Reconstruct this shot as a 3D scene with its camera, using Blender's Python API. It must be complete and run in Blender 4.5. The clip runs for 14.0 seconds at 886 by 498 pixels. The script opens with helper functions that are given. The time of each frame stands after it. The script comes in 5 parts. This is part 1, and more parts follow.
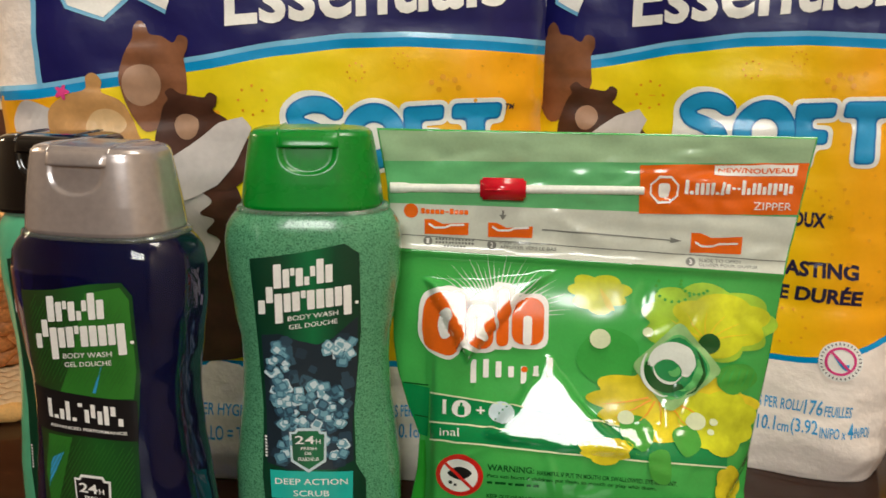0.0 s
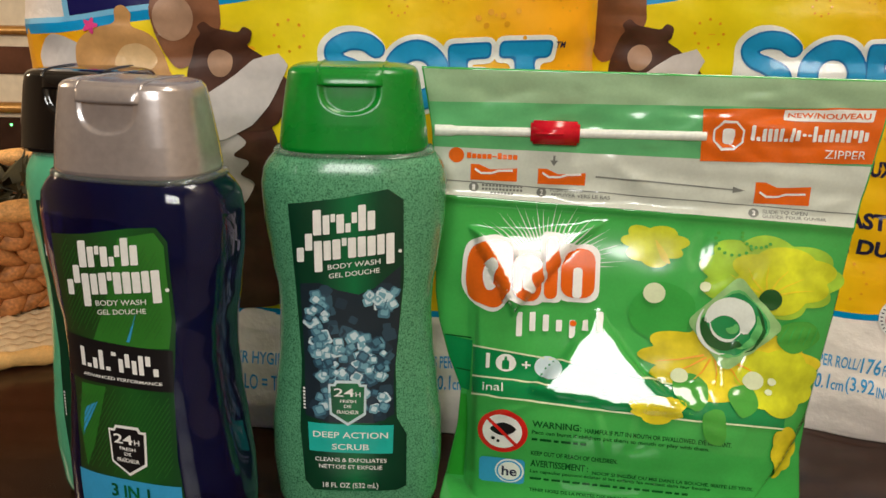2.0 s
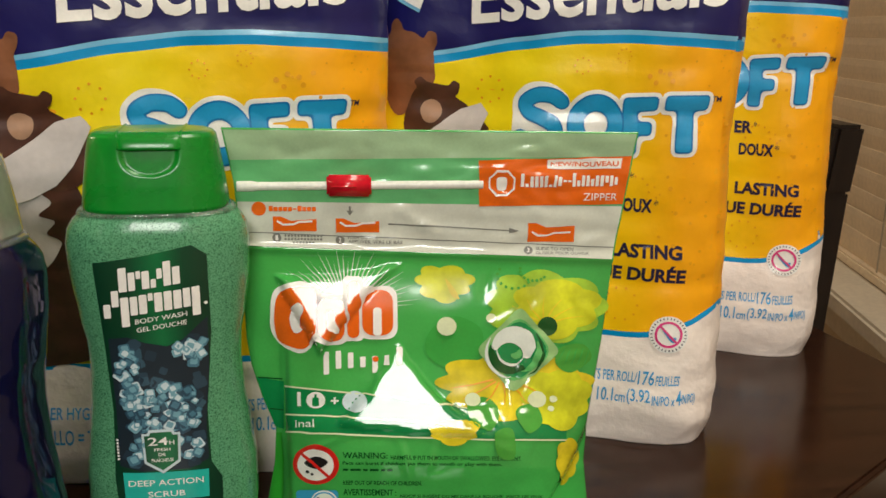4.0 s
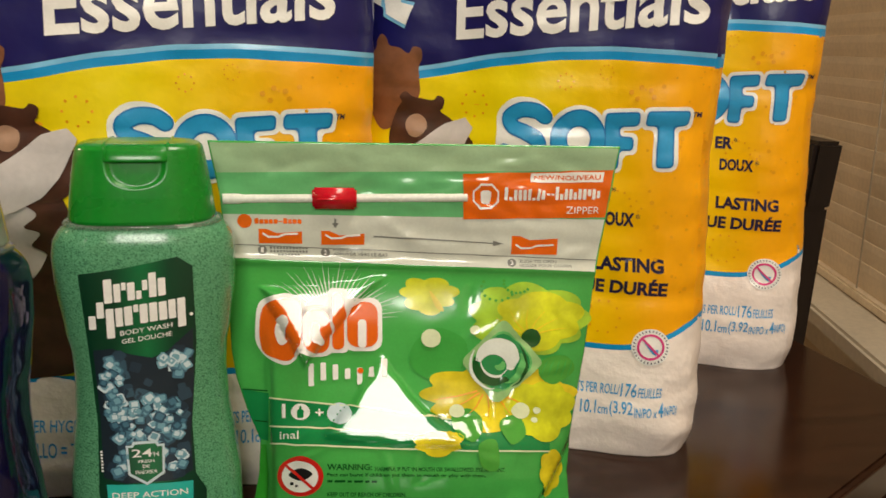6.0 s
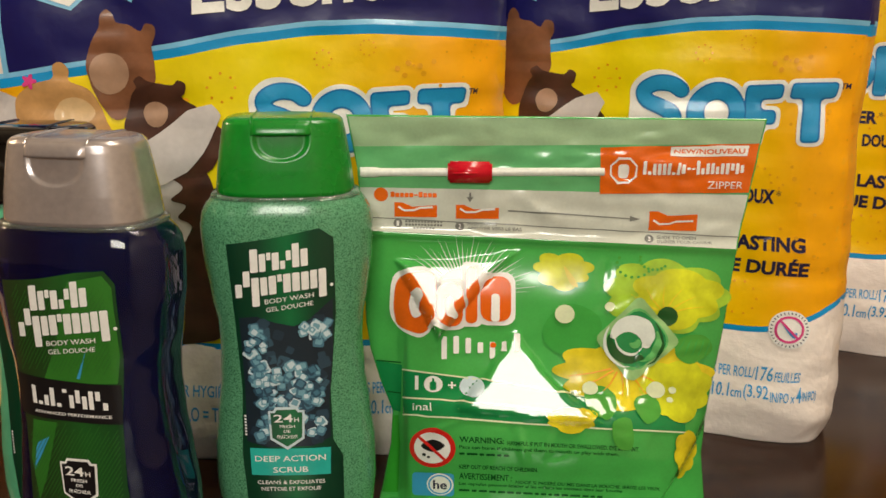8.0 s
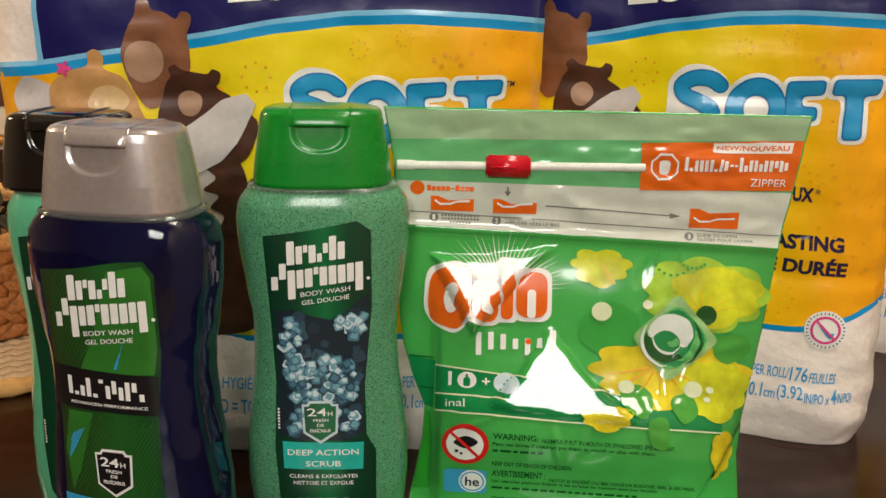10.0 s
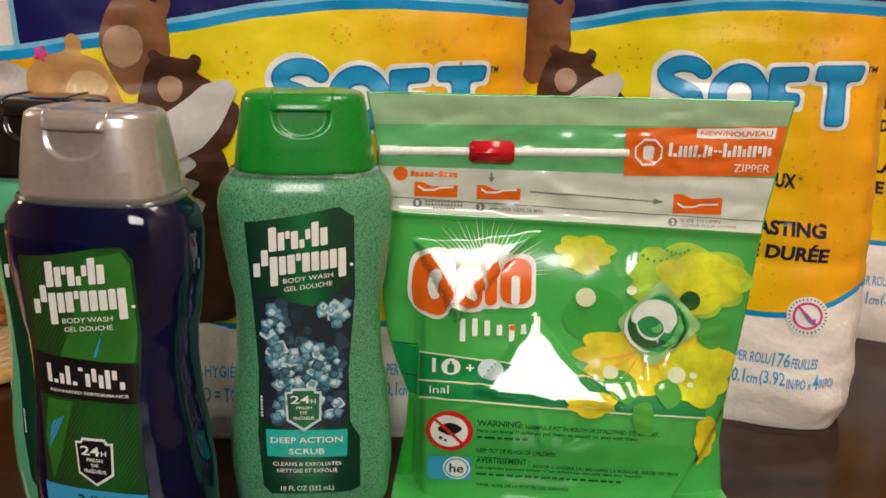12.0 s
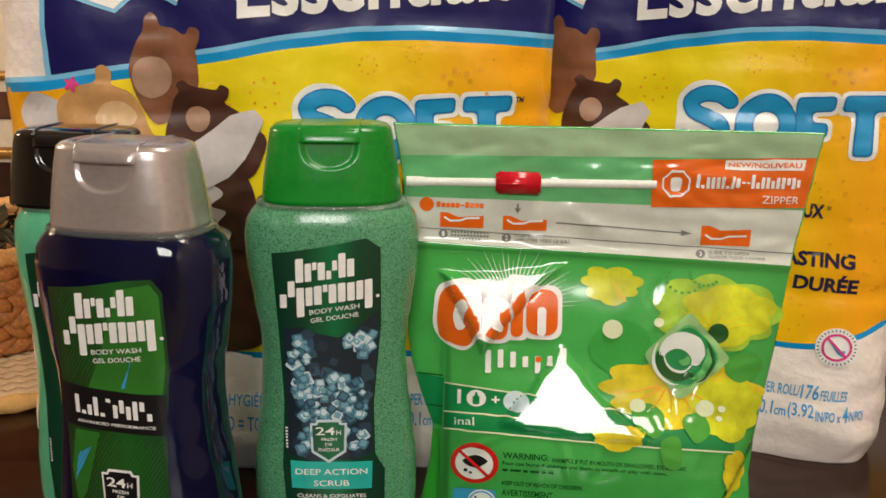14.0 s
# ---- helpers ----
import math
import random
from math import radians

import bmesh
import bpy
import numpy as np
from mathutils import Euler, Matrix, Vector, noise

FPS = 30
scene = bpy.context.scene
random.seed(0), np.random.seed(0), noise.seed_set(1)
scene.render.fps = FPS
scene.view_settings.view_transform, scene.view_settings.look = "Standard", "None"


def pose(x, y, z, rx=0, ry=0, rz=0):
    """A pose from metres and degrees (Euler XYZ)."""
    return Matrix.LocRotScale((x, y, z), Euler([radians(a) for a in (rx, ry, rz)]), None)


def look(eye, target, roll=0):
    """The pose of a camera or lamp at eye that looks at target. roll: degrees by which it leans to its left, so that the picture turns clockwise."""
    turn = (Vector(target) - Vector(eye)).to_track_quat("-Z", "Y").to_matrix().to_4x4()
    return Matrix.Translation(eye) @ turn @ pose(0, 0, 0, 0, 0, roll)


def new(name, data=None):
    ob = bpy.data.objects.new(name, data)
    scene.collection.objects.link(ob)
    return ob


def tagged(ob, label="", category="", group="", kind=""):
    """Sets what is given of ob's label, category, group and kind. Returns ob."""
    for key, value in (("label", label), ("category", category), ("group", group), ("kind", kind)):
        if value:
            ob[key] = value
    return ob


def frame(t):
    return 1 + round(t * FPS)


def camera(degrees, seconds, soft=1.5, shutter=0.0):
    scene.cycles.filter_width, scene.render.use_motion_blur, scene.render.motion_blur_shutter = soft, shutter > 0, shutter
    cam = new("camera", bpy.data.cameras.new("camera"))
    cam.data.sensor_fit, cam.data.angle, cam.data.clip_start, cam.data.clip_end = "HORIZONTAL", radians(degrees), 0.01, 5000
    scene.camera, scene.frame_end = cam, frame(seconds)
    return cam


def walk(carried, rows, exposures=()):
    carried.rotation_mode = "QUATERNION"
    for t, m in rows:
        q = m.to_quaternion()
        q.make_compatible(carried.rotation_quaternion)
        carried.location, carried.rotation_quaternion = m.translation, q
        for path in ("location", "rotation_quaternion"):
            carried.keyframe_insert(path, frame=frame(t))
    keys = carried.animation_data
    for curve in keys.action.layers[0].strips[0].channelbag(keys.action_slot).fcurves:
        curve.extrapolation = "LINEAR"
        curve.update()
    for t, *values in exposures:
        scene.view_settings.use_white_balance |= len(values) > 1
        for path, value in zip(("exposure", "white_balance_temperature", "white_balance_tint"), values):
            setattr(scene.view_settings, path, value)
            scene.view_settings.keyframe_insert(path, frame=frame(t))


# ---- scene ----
cam = camera(54.18, 14.0, 1.5, 0.5)
# seconds, eye in metres above the table top, turn in degrees
PATH = [
    (0.0, -0.0001, 0.0006, 0.2451, 76.88, -0.59, 0.04),
    (0.5, 0.0086, -0.0004, 0.2467, 75.89, 0.02, -0.03),
    (1.0, 0.0042, 0.0133, 0.2478, 74.37, -0.16, 0.40),
    (1.5, -0.0108, 0.0193, 0.2414, 73.59, -0.85, 1.36),
    (2.0, -0.0108, 0.0209, 0.2411, 73.20, -0.97, 1.72),
    (2.5, -0.0013, 0.0088, 0.2437, 73.63, -1.29, 0.08),
    (3.0, -0.0012, -0.0015, 0.2481, 74.23, -1.30, -3.87),
    (3.5, 0.0051, -0.0115, 0.2564, 75.19, -0.77, -7.35),
    (3.7, 0.0073, -0.0114, 0.2563, 75.37, -0.76, -8.25),
    (5.8, 0.0094, -0.0131, 0.2548, 76.42, -1.16, -10.13),
    (6.0, 0.0074, -0.0158, 0.2555, 76.61, -1.27, -9.91),
    (6.5, 0.0007, -0.0169, 0.2561, 77.12, -1.18, -8.32),
    (7.0, -0.0044, -0.0180, 0.2543, 76.72, -0.54, -5.46),
    (7.5, -0.0076, -0.0174, 0.2535, 76.03, -0.06, -3.76),
    (8.0, -0.0078, -0.0132, 0.2510, 75.35, -0.25, -3.13),
    (8.2, -0.0099, -0.0123, 0.2519, 75.37, -0.36, -2.74),
    (10.3, -0.0200, -0.0065, 0.2505, 74.42, -0.93, -2.22),
    (10.5, -0.0198, -0.0058, 0.2497, 74.14, -0.85, -2.39),
    (11.0, -0.0171, -0.0017, 0.2473, 73.60, -0.61, -2.86),
    (11.5, -0.0165, -0.0004, 0.2461, 73.40, -0.67, -3.21),
    (12.0, -0.0197, -0.0058, 0.2482, 74.19, -1.02, -3.26),
    (12.5, -0.0183, -0.0052, 0.2491, 75.25, -1.08, -3.52),
    (13.0, -0.0160, -0.0009, 0.2474, 75.40, -0.89, -3.78),
    (13.5, -0.0195, -0.0032, 0.2485, 75.38, -0.82, -3.10),
    (14.0, -0.0239, -0.0034, 0.2526, 75.55, -0.93, -2.10),
]
# seconds, stops, kelvin, tint: the picture warms while the camera looks towards the blind
TINTS = [(0.0, -0.03, 6450, 6), (3.5, -0.06, 6500, 6), (6.0, -0.06, 6950, 7), (7.5, -0.07, 6950, 7), (10.5, -0.06, 6550, 8), (14.0, -0.05, 6550, 10)]
walk(cam, [(t, pose(x, y, z, rx, ry, rz)) for t, x, y, z, rx, ry, rz in PATH], TINTS)

# ---------------------------------------------------------------- light
world = bpy.data.worlds.new("world")
scene.world = world
world.use_nodes = True
world.node_tree.nodes["Background"].inputs[0].default_value = (1.0, 0.82, 0.62, 1)
world.node_tree.nodes["Background"].inputs[1].default_value = 0.09


def area_lamp(name, eye, target, width, height, watts, colour):
    data = bpy.data.lights.new(name, "AREA")
    data.shape, data.size, data.size_y, data.energy, data.color = "RECTANGLE", width, height, watts, colour
    ob = new(name, data)
    ob.matrix_world = look(eye, target)
    return ob


area_lamp("ceiling_lamp_light", (0.44, 0.0, 1.64), (0.50, 0.75, 0.0), 0.55, 0.55, 15.2, (1.0, 0.925, 0.80))
area_lamp("room_lamp_light", (-0.20, -1.35, 0.98), (0.05, 0.4, 0.05), 0.56, 0.56, 17.3, (1.0, 0.97, 0.93))

side = bpy.data.lights.new("side_lamp_light", "POINT")
side.energy, side.color, side.shadow_soft_size = 10.5, (1.0, 0.76, 0.52), 0.09
new("side_lamp_light", side).location = (-0.85, 0.62, 0.50)


# ---------------------------------------------------------------- materials
def lin(r, g, b):
    return tuple(((c / 255 + 0.055) / 1.055) ** 2.4 if c > 10 else c / 255 / 12.92 for c in (r, g, b))


def material(name, colour, rough=0.45, metal=0.0, vary=0.12, scale=60.0, bump=0.0, bump_scale=200.0, coat=0.0,
             transmission=0.0, ior=1.45, stretch=(1, 1, 1), fine=0.06):
    """A surface with two scales of colour variation, uneven gloss and a fine relief."""
    m = bpy.data.materials.new(name)
    m.use_nodes = True
    t = m.node_tree
    b = t.nodes["Principled BSDF"]
    tc = t.nodes.new("ShaderNodeTexCoord")
    mp = t.nodes.new("ShaderNodeMapping")
    mp.inputs["Scale"].default_value = stretch
    t.links.new(tc.outputs["Object"], mp.inputs["Vector"])
    big = t.nodes.new("ShaderNodeTexNoise")
    big.inputs["Scale"].default_value, big.inputs["Detail"].default_value = scale, 4
    small = t.nodes.new("ShaderNodeTexNoise")
    small.inputs["Scale"].default_value, small.inputs["Detail"].default_value = scale * 9, 2
    for n in (big, small):
        t.links.new(mp.outputs[0], n.inputs["Vector"])
    last = None
    for n, amount in ((big, vary), (small, fine)):
        ramp = t.nodes.new("ShaderNodeMapRange")
        ramp.inputs["From Min"].default_value, ramp.inputs["From Max"].default_value = 0.3, 0.7
        ramp.inputs["To Min"].default_value, ramp.inputs["To Max"].default_value = 1 - amount, 1 + amount
        t.links.new(n.outputs["Fac"], ramp.inputs["Value"])
        mul = t.nodes.new("ShaderNodeVectorMath")
        mul.operation = "SCALE"
        if last is None:
            mul.inputs[0].default_value = colour
        else:
            t.links.new(last, mul.inputs[0])
        t.links.new(ramp.outputs[0], mul.inputs["Scale"])
        last = mul.outputs[0]
    t.links.new(last, b.inputs["Base Color"])
    rr = t.nodes.new("ShaderNodeMapRange")
    rr.inputs["To Min"].default_value, rr.inputs["To Max"].default_value = rough * 0.8, min(1, rough * 1.2)
    t.links.new(big.outputs["Fac"], rr.inputs["Value"])
    t.links.new(rr.outputs[0], b.inputs["Roughness"])
    b.inputs["Metallic"].default_value = metal
    b.inputs["Coat Weight"].default_value, b.inputs["Coat Roughness"].default_value = coat, 0.06
    b.inputs["Transmission Weight"].default_value, b.inputs["IOR"].default_value = transmission, ior
    if bump:
        bn = t.nodes.new("ShaderNodeTexNoise")
        bn.inputs["Scale"].default_value, bn.inputs["Detail"].default_value = bump_scale, 3
        t.links.new(mp.outputs[0], bn.inputs["Vector"])
        bp = t.nodes.new("ShaderNodeBump")
        bp.inputs["Strength"].default_value, bp.inputs["Distance"].default_value = bump, 0.001
        t.links.new(bn.outputs["Fac"], bp.inputs["Height"])
        t.links.new(bp.outputs[0], b.inputs["Normal"])
    return m


def film(name, rgb, rough=0.32):
    return material(name, lin(*rgb), rough, coat=0.35, vary=0.04, fine=0.02, scale=25, bump=0.25, bump_scale=120)


def ink(name, rgb, rough=0.35, coat=0.3, vary=0.05, scale=80):
    return material(name, lin(*rgb), rough, coat=coat, vary=vary, fine=0.03, scale=scale)


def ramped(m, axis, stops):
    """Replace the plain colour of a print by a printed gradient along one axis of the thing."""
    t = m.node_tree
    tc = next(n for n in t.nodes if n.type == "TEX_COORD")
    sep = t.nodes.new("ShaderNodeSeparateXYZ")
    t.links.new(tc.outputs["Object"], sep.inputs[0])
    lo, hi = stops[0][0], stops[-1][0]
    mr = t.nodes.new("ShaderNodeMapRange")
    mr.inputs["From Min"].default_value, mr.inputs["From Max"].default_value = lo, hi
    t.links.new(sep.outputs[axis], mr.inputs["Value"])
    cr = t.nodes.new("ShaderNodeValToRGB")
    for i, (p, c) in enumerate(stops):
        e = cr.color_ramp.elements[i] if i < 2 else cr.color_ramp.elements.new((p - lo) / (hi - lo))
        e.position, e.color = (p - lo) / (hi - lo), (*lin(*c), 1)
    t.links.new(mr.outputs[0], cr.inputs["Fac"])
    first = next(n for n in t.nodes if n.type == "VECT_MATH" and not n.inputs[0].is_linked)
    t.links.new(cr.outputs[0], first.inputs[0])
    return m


WHITE_FILM = material("tissue_film", lin(248, 236, 228), 0.38, coat=0.25, vary=0.03, fine=0.03, scale=30, bump=0.9, bump_scale=140)
NAVY = film("navy_film", (22, 22, 92))
CYAN = film("blue_film", (0, 150, 214))
PALE_CYAN = film("pale_blue_film", (130, 198, 236))
YELLOW = ramped(film("yellow_film", (252, 212, 20)), 0, [(-0.277, (255, 176, 20)), (-0.245, (255, 180, 22)), (-0.215, (252, 222, 30)), (-0.11, (250, 226, 20)), (-0.05, (255, 200, 10)), (-0.02, (255, 178, 12)), (0.012, (255, 172, 20))])
SIDE_ORANGE = film("orange_film", (250, 175, 30))
SOFT_BLUE = ink("letter_blue", (16, 122, 190))
SOFT_LIGHT = ink("letter_light_blue", (34, 156, 214))
PRINT_WHITE = ink("print_white", (246, 244, 240))
PRINT_NAVY = ink("print_navy", (34, 26, 66))
PRINT_BLUE = ink("print_blue", (62, 160, 220))
DOT_ORANGE = ink("dot_orange", (240, 166, 24))
BROWN = ink("print_brown", (132, 84, 56), vary=0.35, scale=55)
DARK_BROWN = ink("print_dark_brown", (78, 46, 34), vary=0.4, scale=50)
TAN = ink("print_tan", (206, 154, 96), vary=0.25, scale=55)
TAN_LIGHT = ink("print_light_tan", (226, 188, 138), vary=0.15, scale=55)
BROWN_LIGHT = ink("print_light_brown", (176, 138, 112), vary=0.2, scale=55)
TOWEL = ink("print_pale_grey", (214, 206, 204), vary=0.12, scale=40)
PINK = ink("print_pink", (222, 62, 134))
INK_BLACK = ink("print_black", (24, 22, 24))


# ---------------------------------------------------------------- mesh helpers
def part(name, bm, mat, parent=None, label="", shaded=True):
    me = bpy.data.meshes.new(name)
    bm.to_mesh(me)
    bm.free()
    for m in mat if isinstance(mat, (list, tuple)) else [mat]:
        me.materials.append(m)
    if shaded:
        for p in me.polygons:
            p.use_smooth = True
    ob = new(name, me)
    ob.parent = parent
    return tagged(ob, label) if label else ob


def thing(name, m, label, category, group=""):
    ob = new(name)
    ob.empty_display_size = 0.02
    ob.matrix_world = m
    return tagged(ob, label, category, group)


def smooth(a, b, x):
    t = max(0.0, min(1.0, (x - a) / (b - a)))
    return t * t * (3 - 2 * t)


def box(bm, x0, y0, z0, x1, y1, z1, bevel=0.0):
    r = bmesh.ops.create_cube(bm, size=1)
    vs = r["verts"]
    for v in vs:
        v.co = Vector(((x0 + x1) / 2 + v.co.x * (x1 - x0), (y0 + y1) / 2 + v.co.y * (y1 - y0), (z0 + z1) / 2 + v.co.z * (z1 - z0)))
    if bevel:
        es = list({e for v in vs for e in v.link_edges})
        bmesh.ops.bevel(bm, geom=es, offset=bevel, segments=2, affect="EDGES", clamp_overlap=True)
    return bm


def loft(rings, cap_ends=True):
    """A closed skin over rings of equal length, from the lowest to the highest; the rings run anticlockwise from above."""
    bm = bmesh.new()
    rows = [[bm.verts.new(p) for p in ring] for ring in rings]
    for a, b in zip(rows, rows[1:]):
        for i in range(len(a)):
            j = (i + 1) % len(a)
            bm.faces.new((a[i], a[j], b[j], b[i]))
    if cap_ends:
        bm.faces.new(list(reversed(rows[0])))
        bm.faces.new(rows[-1])
    return bm


def oval(a, b, z, n=64, p=2.6, cx=0.0, cy=0.0):
    out = []
    for i in range(n):
        t = 2 * math.pi * i / n
        c, s = math.cos(t), math.sin(t)
        out.append((cx + a * math.copysign(abs(c) ** (2 / p), c), cy + b * math.copysign(abs(s) ** (2 / p), s), z))
    return out


# ---------------------------------------------------------------- prints that follow a curved front
def flat_poly(*polys):
    bm = bmesh.new()
    for poly in polys:
        bm.faces.new([bm.verts.new((u, v, 0)) for u, v in poly])
    bmesh.ops.recalc_face_normals(bm, faces=bm.faces)
    for f in bm.faces:
        if f.normal.z < 0:
            f.normal_flip()
    bmesh.ops.triangulate(bm, faces=bm.faces)
    return bm


def circle(cu, cv, r, n=24, rv=None):
    rv = r if rv is None else rv
    return [(cu + r * math.cos(2 * math.pi * i / n), cv + rv * math.sin(2 * math.pi * i / n)) for i in range(n)]


def ring_print(cu, cv, r0, r1, n=32):
    bm = bmesh.new()
    a = [bm.verts.new((u, v, 0)) for u, v in circle(cu, cv, r0, n)]
    b = [bm.verts.new((u, v, 0)) for u, v in circle(cu, cv, r1, n)]
    for i in range(n):
        j = (i + 1) % n
        bm.faces.new((a[i], b[i], b[j], a[j]))
    return bm


def blob(points, n=6):
    """A smooth closed outline through a few points."""
    out, k = [], len(points)
    for i in range(k):
        p = [Vector(points[(i + d) % k]) for d in (-1, 0, 1, 2)]
        for s in range(n):
            t = s / n
            q = 0.5 * (2 * p[1] + (p[2] - p[0]) * t + (2 * p[0] - 5 * p[1] + 4 * p[2] - p[3]) * t * t + (3 * p[1] - p[0] - 3 * p[2] + p[3]) * t ** 3)
            out.append((q.x, q.y))
    return out


def round_rect(u0, v0, u1, v1, r=None, slant=0.0):
    r = min(u1 - u0, v1 - v0) * 0.3 if r is None else r
    out = []
    for cu, cv, a0 in ((u1 - r, v1 - r, 0), (u0 + r, v1 - r, 90), (u0 + r, v0 + r, 180), (u1 - r, v0 + r, 270)):
        for i in range(5):
            a = radians(a0 + i * 22.5)
            u, v = cu + r * math.cos(a), cv + r * math.sin(a)
            out.append((u, v + slant * (u - u0)))
    return out


def strip(points, width):
    """A ribbon of even width along a line of points, as one outline."""
    up, down = [], []
    for i, p in enumerate(points):
        a, b = Vector(points[max(0, i - 1)]), Vector(points[min(len(points) - 1, i + 1)])
        d = (b - a).normalized()
        w = width[i] if isinstance(width, (list, tuple)) else width
        up.append((p[0] - d.y * w / 2, p[1] + d.x * w / 2))
        down.append((p[0] + d.y * w / 2, p[1] - d.x * w / 2))
    return up + down[::-1]


def lettering(body, u0, v0, u1, v1, bold=0.0, slant=0.0, shear=0.0):
    """A line of writing that fills the box u0..u1, v0..v1; slant lifts its end."""
    cu = bpy.data.curves.new("writing", "FONT")
    cu.body, cu.size, cu.offset, cu.shear, cu.resolution_u = body, 1.0, bold, shear, 3
    ob = new("writing", cu)
    dg = bpy.context.evaluated_depsgraph_get()
    me = bpy.data.meshes.new_from_object(ob.evaluated_get(dg))
    bm = bmesh.new()
    bm.from_mesh(me)
    bpy.data.objects.remove(ob)
    bpy.data.meshes.remove(me)
    bpy.data.curves.remove(cu)
    xs, ys = [v.co.x for v in bm.verts], [v.co.y for v in bm.verts]
    ax, ay, bx, by = min(xs), min(ys), max(xs), max(ys)
    for v in bm.verts:
        u = u0 + (v.co.x - ax) / (bx - ax) * (u1 - u0)
        v.co = Vector((u, v0 + (v.co.y - ay) / (by - ay) * (v1 - v0) + slant * (u - u0), 0))
    for f in bm.faces:
        f.normal_update()
        if f.normal.z < 0:
            f.normal_flip()
    bmesh.ops.triangulate(bm, faces=bm.faces)
    return bm


def stamp(name, flat, surface, lift, mat, parent, label="", cell=0.005):
    """Lay a flat print on a curved surface: cut it into cells, then wrap it."""
    us, vs = [v.co.x for v in flat.verts], [v.co.y for v in flat.verts]
    for axis, lo, hi in ((0, min(us), max(us)), (1, min(vs), max(vs))):
        k = math.floor(lo / cell) + 1
        while k * cell < hi:
            co, no = [0, 0, 0], [0, 0, 0]
            co[axis], no[axis] = k * cell, 1
            bmesh.ops.bisect_plane(flat, geom=flat.verts[:] + flat.edges[:] + flat.faces[:], plane_co=co, plane_no=no, dist=1e-7)
            k += 1
    e = 0.0006
    for v in flat.verts:
        u, w = v.co.x, v.co.y
        p = surface(u, w)
        n = (surface(u + e, w) - surface(u - e, w)).cross(surface(u, w + e) - surface(u, w - e))
        v.co = p + (n.normalized() * lift if n.length > 0 else Vector((0, -lift, 0)))
    return part(name, flat, mat, parent, label)


def bars(u0, v0, u1, v1, heights, gap=0.12, slant=0.0, widths=None, soft=0.22):
    """Plain bars that stand for a word mark."""
    widths = widths or [1] * len(heights)
    k, u, out = (u1 - u0) / sum(widths), u0, []
    for w, (lo, hi) in zip(widths, heights):
        a, b, up = u + k * w * gap / 2, u + k * w * (1 - gap / 2), slant * (u - u0)
        out.append(round_rect(a, v0 + lo * (v1 - v0) + up, b, v0 + hi * (v1 - v0) + up, min(b - a, (hi - lo) * (v1 - v0)) * soft, slant))
        u += k * w
    return flat_poly(*out)


# ---------------------------------------------------------------- the room
OAK = material("dark_table_wood", (0.027, 0.0098, 0.0050), 0.17, coat=0.0, ior=1.32, vary=0.35, fine=0.2, scale=9, stretch=(1.2, 9, 9), bump=0.04, bump_scale=60)
CHAIR_WOOD = material("dark_chair_wood", (0.010, 0.0052, 0.0035), 0.4, coat=0.05, vary=0.3, scale=14, stretch=(6, 6, 1))
WALL = material("beige_wall_paint", (0.62, 0.50, 0.36), 0.75, vary=0.06, scale=4, bump=0.25, bump_scale=180)
CEILING = material("white_ceiling_paint", (0.75, 0.70, 0.62), 0.85, vary=0.05, scale=3, bump=0.3, bump_scale=90)
CARPET = material("tan_floor", (0.40, 0.29, 0.19), 0.85, vary=0.2, scale=20, bump=0.8, bump_scale=300)
SLAT = material("cream_blind_slat", (0.86, 0.71, 0.52), 0.5, vary=0.06, scale=12)
TRIM = material("cream_window_trim", (0.70, 0.62, 0.50), 0.4, vary=0.06, scale=10)
CORD = material("blind_cord", (0.55, 0.46, 0.34), 0.8, vary=0.1)
FLOOR_Z = -0.75


def plain(name, mat, kind="structure", label="", category=""):
    def make(bm, m=None, shaded=False):
        ob = part(name, bm, mat, None, "", shaded)
        if m is not None:
            ob.matrix_world = m
        return tagged(ob, label, category, kind=kind)
    return make


plain("floor", CARPET, label="tan floor under the dark table", category="floor")(box(bmesh.new(), -3, -3, FLOOR_Z - 0.1, 3.2, 3.2, FLOOR_Z))
plain("ceiling", CEILING, label="plain white painted ceiling", category="ceiling")(box(bmesh.new(), -3, -3, 1.75, 3.2, 3.2, 1.85))
plain("wall_north", WALL, label="beige painted wall far behind the table", category="wall")(box(bmesh.new(), -3, 2.6, FLOOR_Z, 3.2, 2.75, 1.75))
plain("wall_south", WALL, label="beige painted wall of the room", category="wall")(box(bmesh.new(), -3, -2.75, FLOOR_Z, 3.2, -2.6, 1.75))
plain("wall_west", WALL, label="beige painted side wall", category="wall")(box(bmesh.new(), -2.75, -2.6, FLOOR_Z, -2.6, 2.6, 1.75))

# east wall, turned 14 degrees, with the window in it; local x runs along the wall, local y out of the room
EAST = pose(0.9, 1.0, 0, 0, 0, 76)
WX0, WX1, WZ0, WZ1 = -0.55, 1.05, -0.19, 1.15
bm = bmesh.new()
for x0, z0, x1, z1 in ((-3.6, FLOOR_Z, WX0, 1.75), (WX1, FLOOR_Z, 1.9, 1.75), (WX0, FLOOR_Z, WX1, WZ0 - 0.0355), (WX0, WZ1, WX1, 1.75)):
    box(bm, x0, -0.16, z0, x1, -0.02, z1)
plain("wall_east", WALL, label="beige painted wall with a blind-covered window", category="wall")(bm, EAST)
window = thing("window_1", EAST, "cream window with a closed slatted blind", "window")
tagged(window, kind="structure")
bm = bmesh.new()
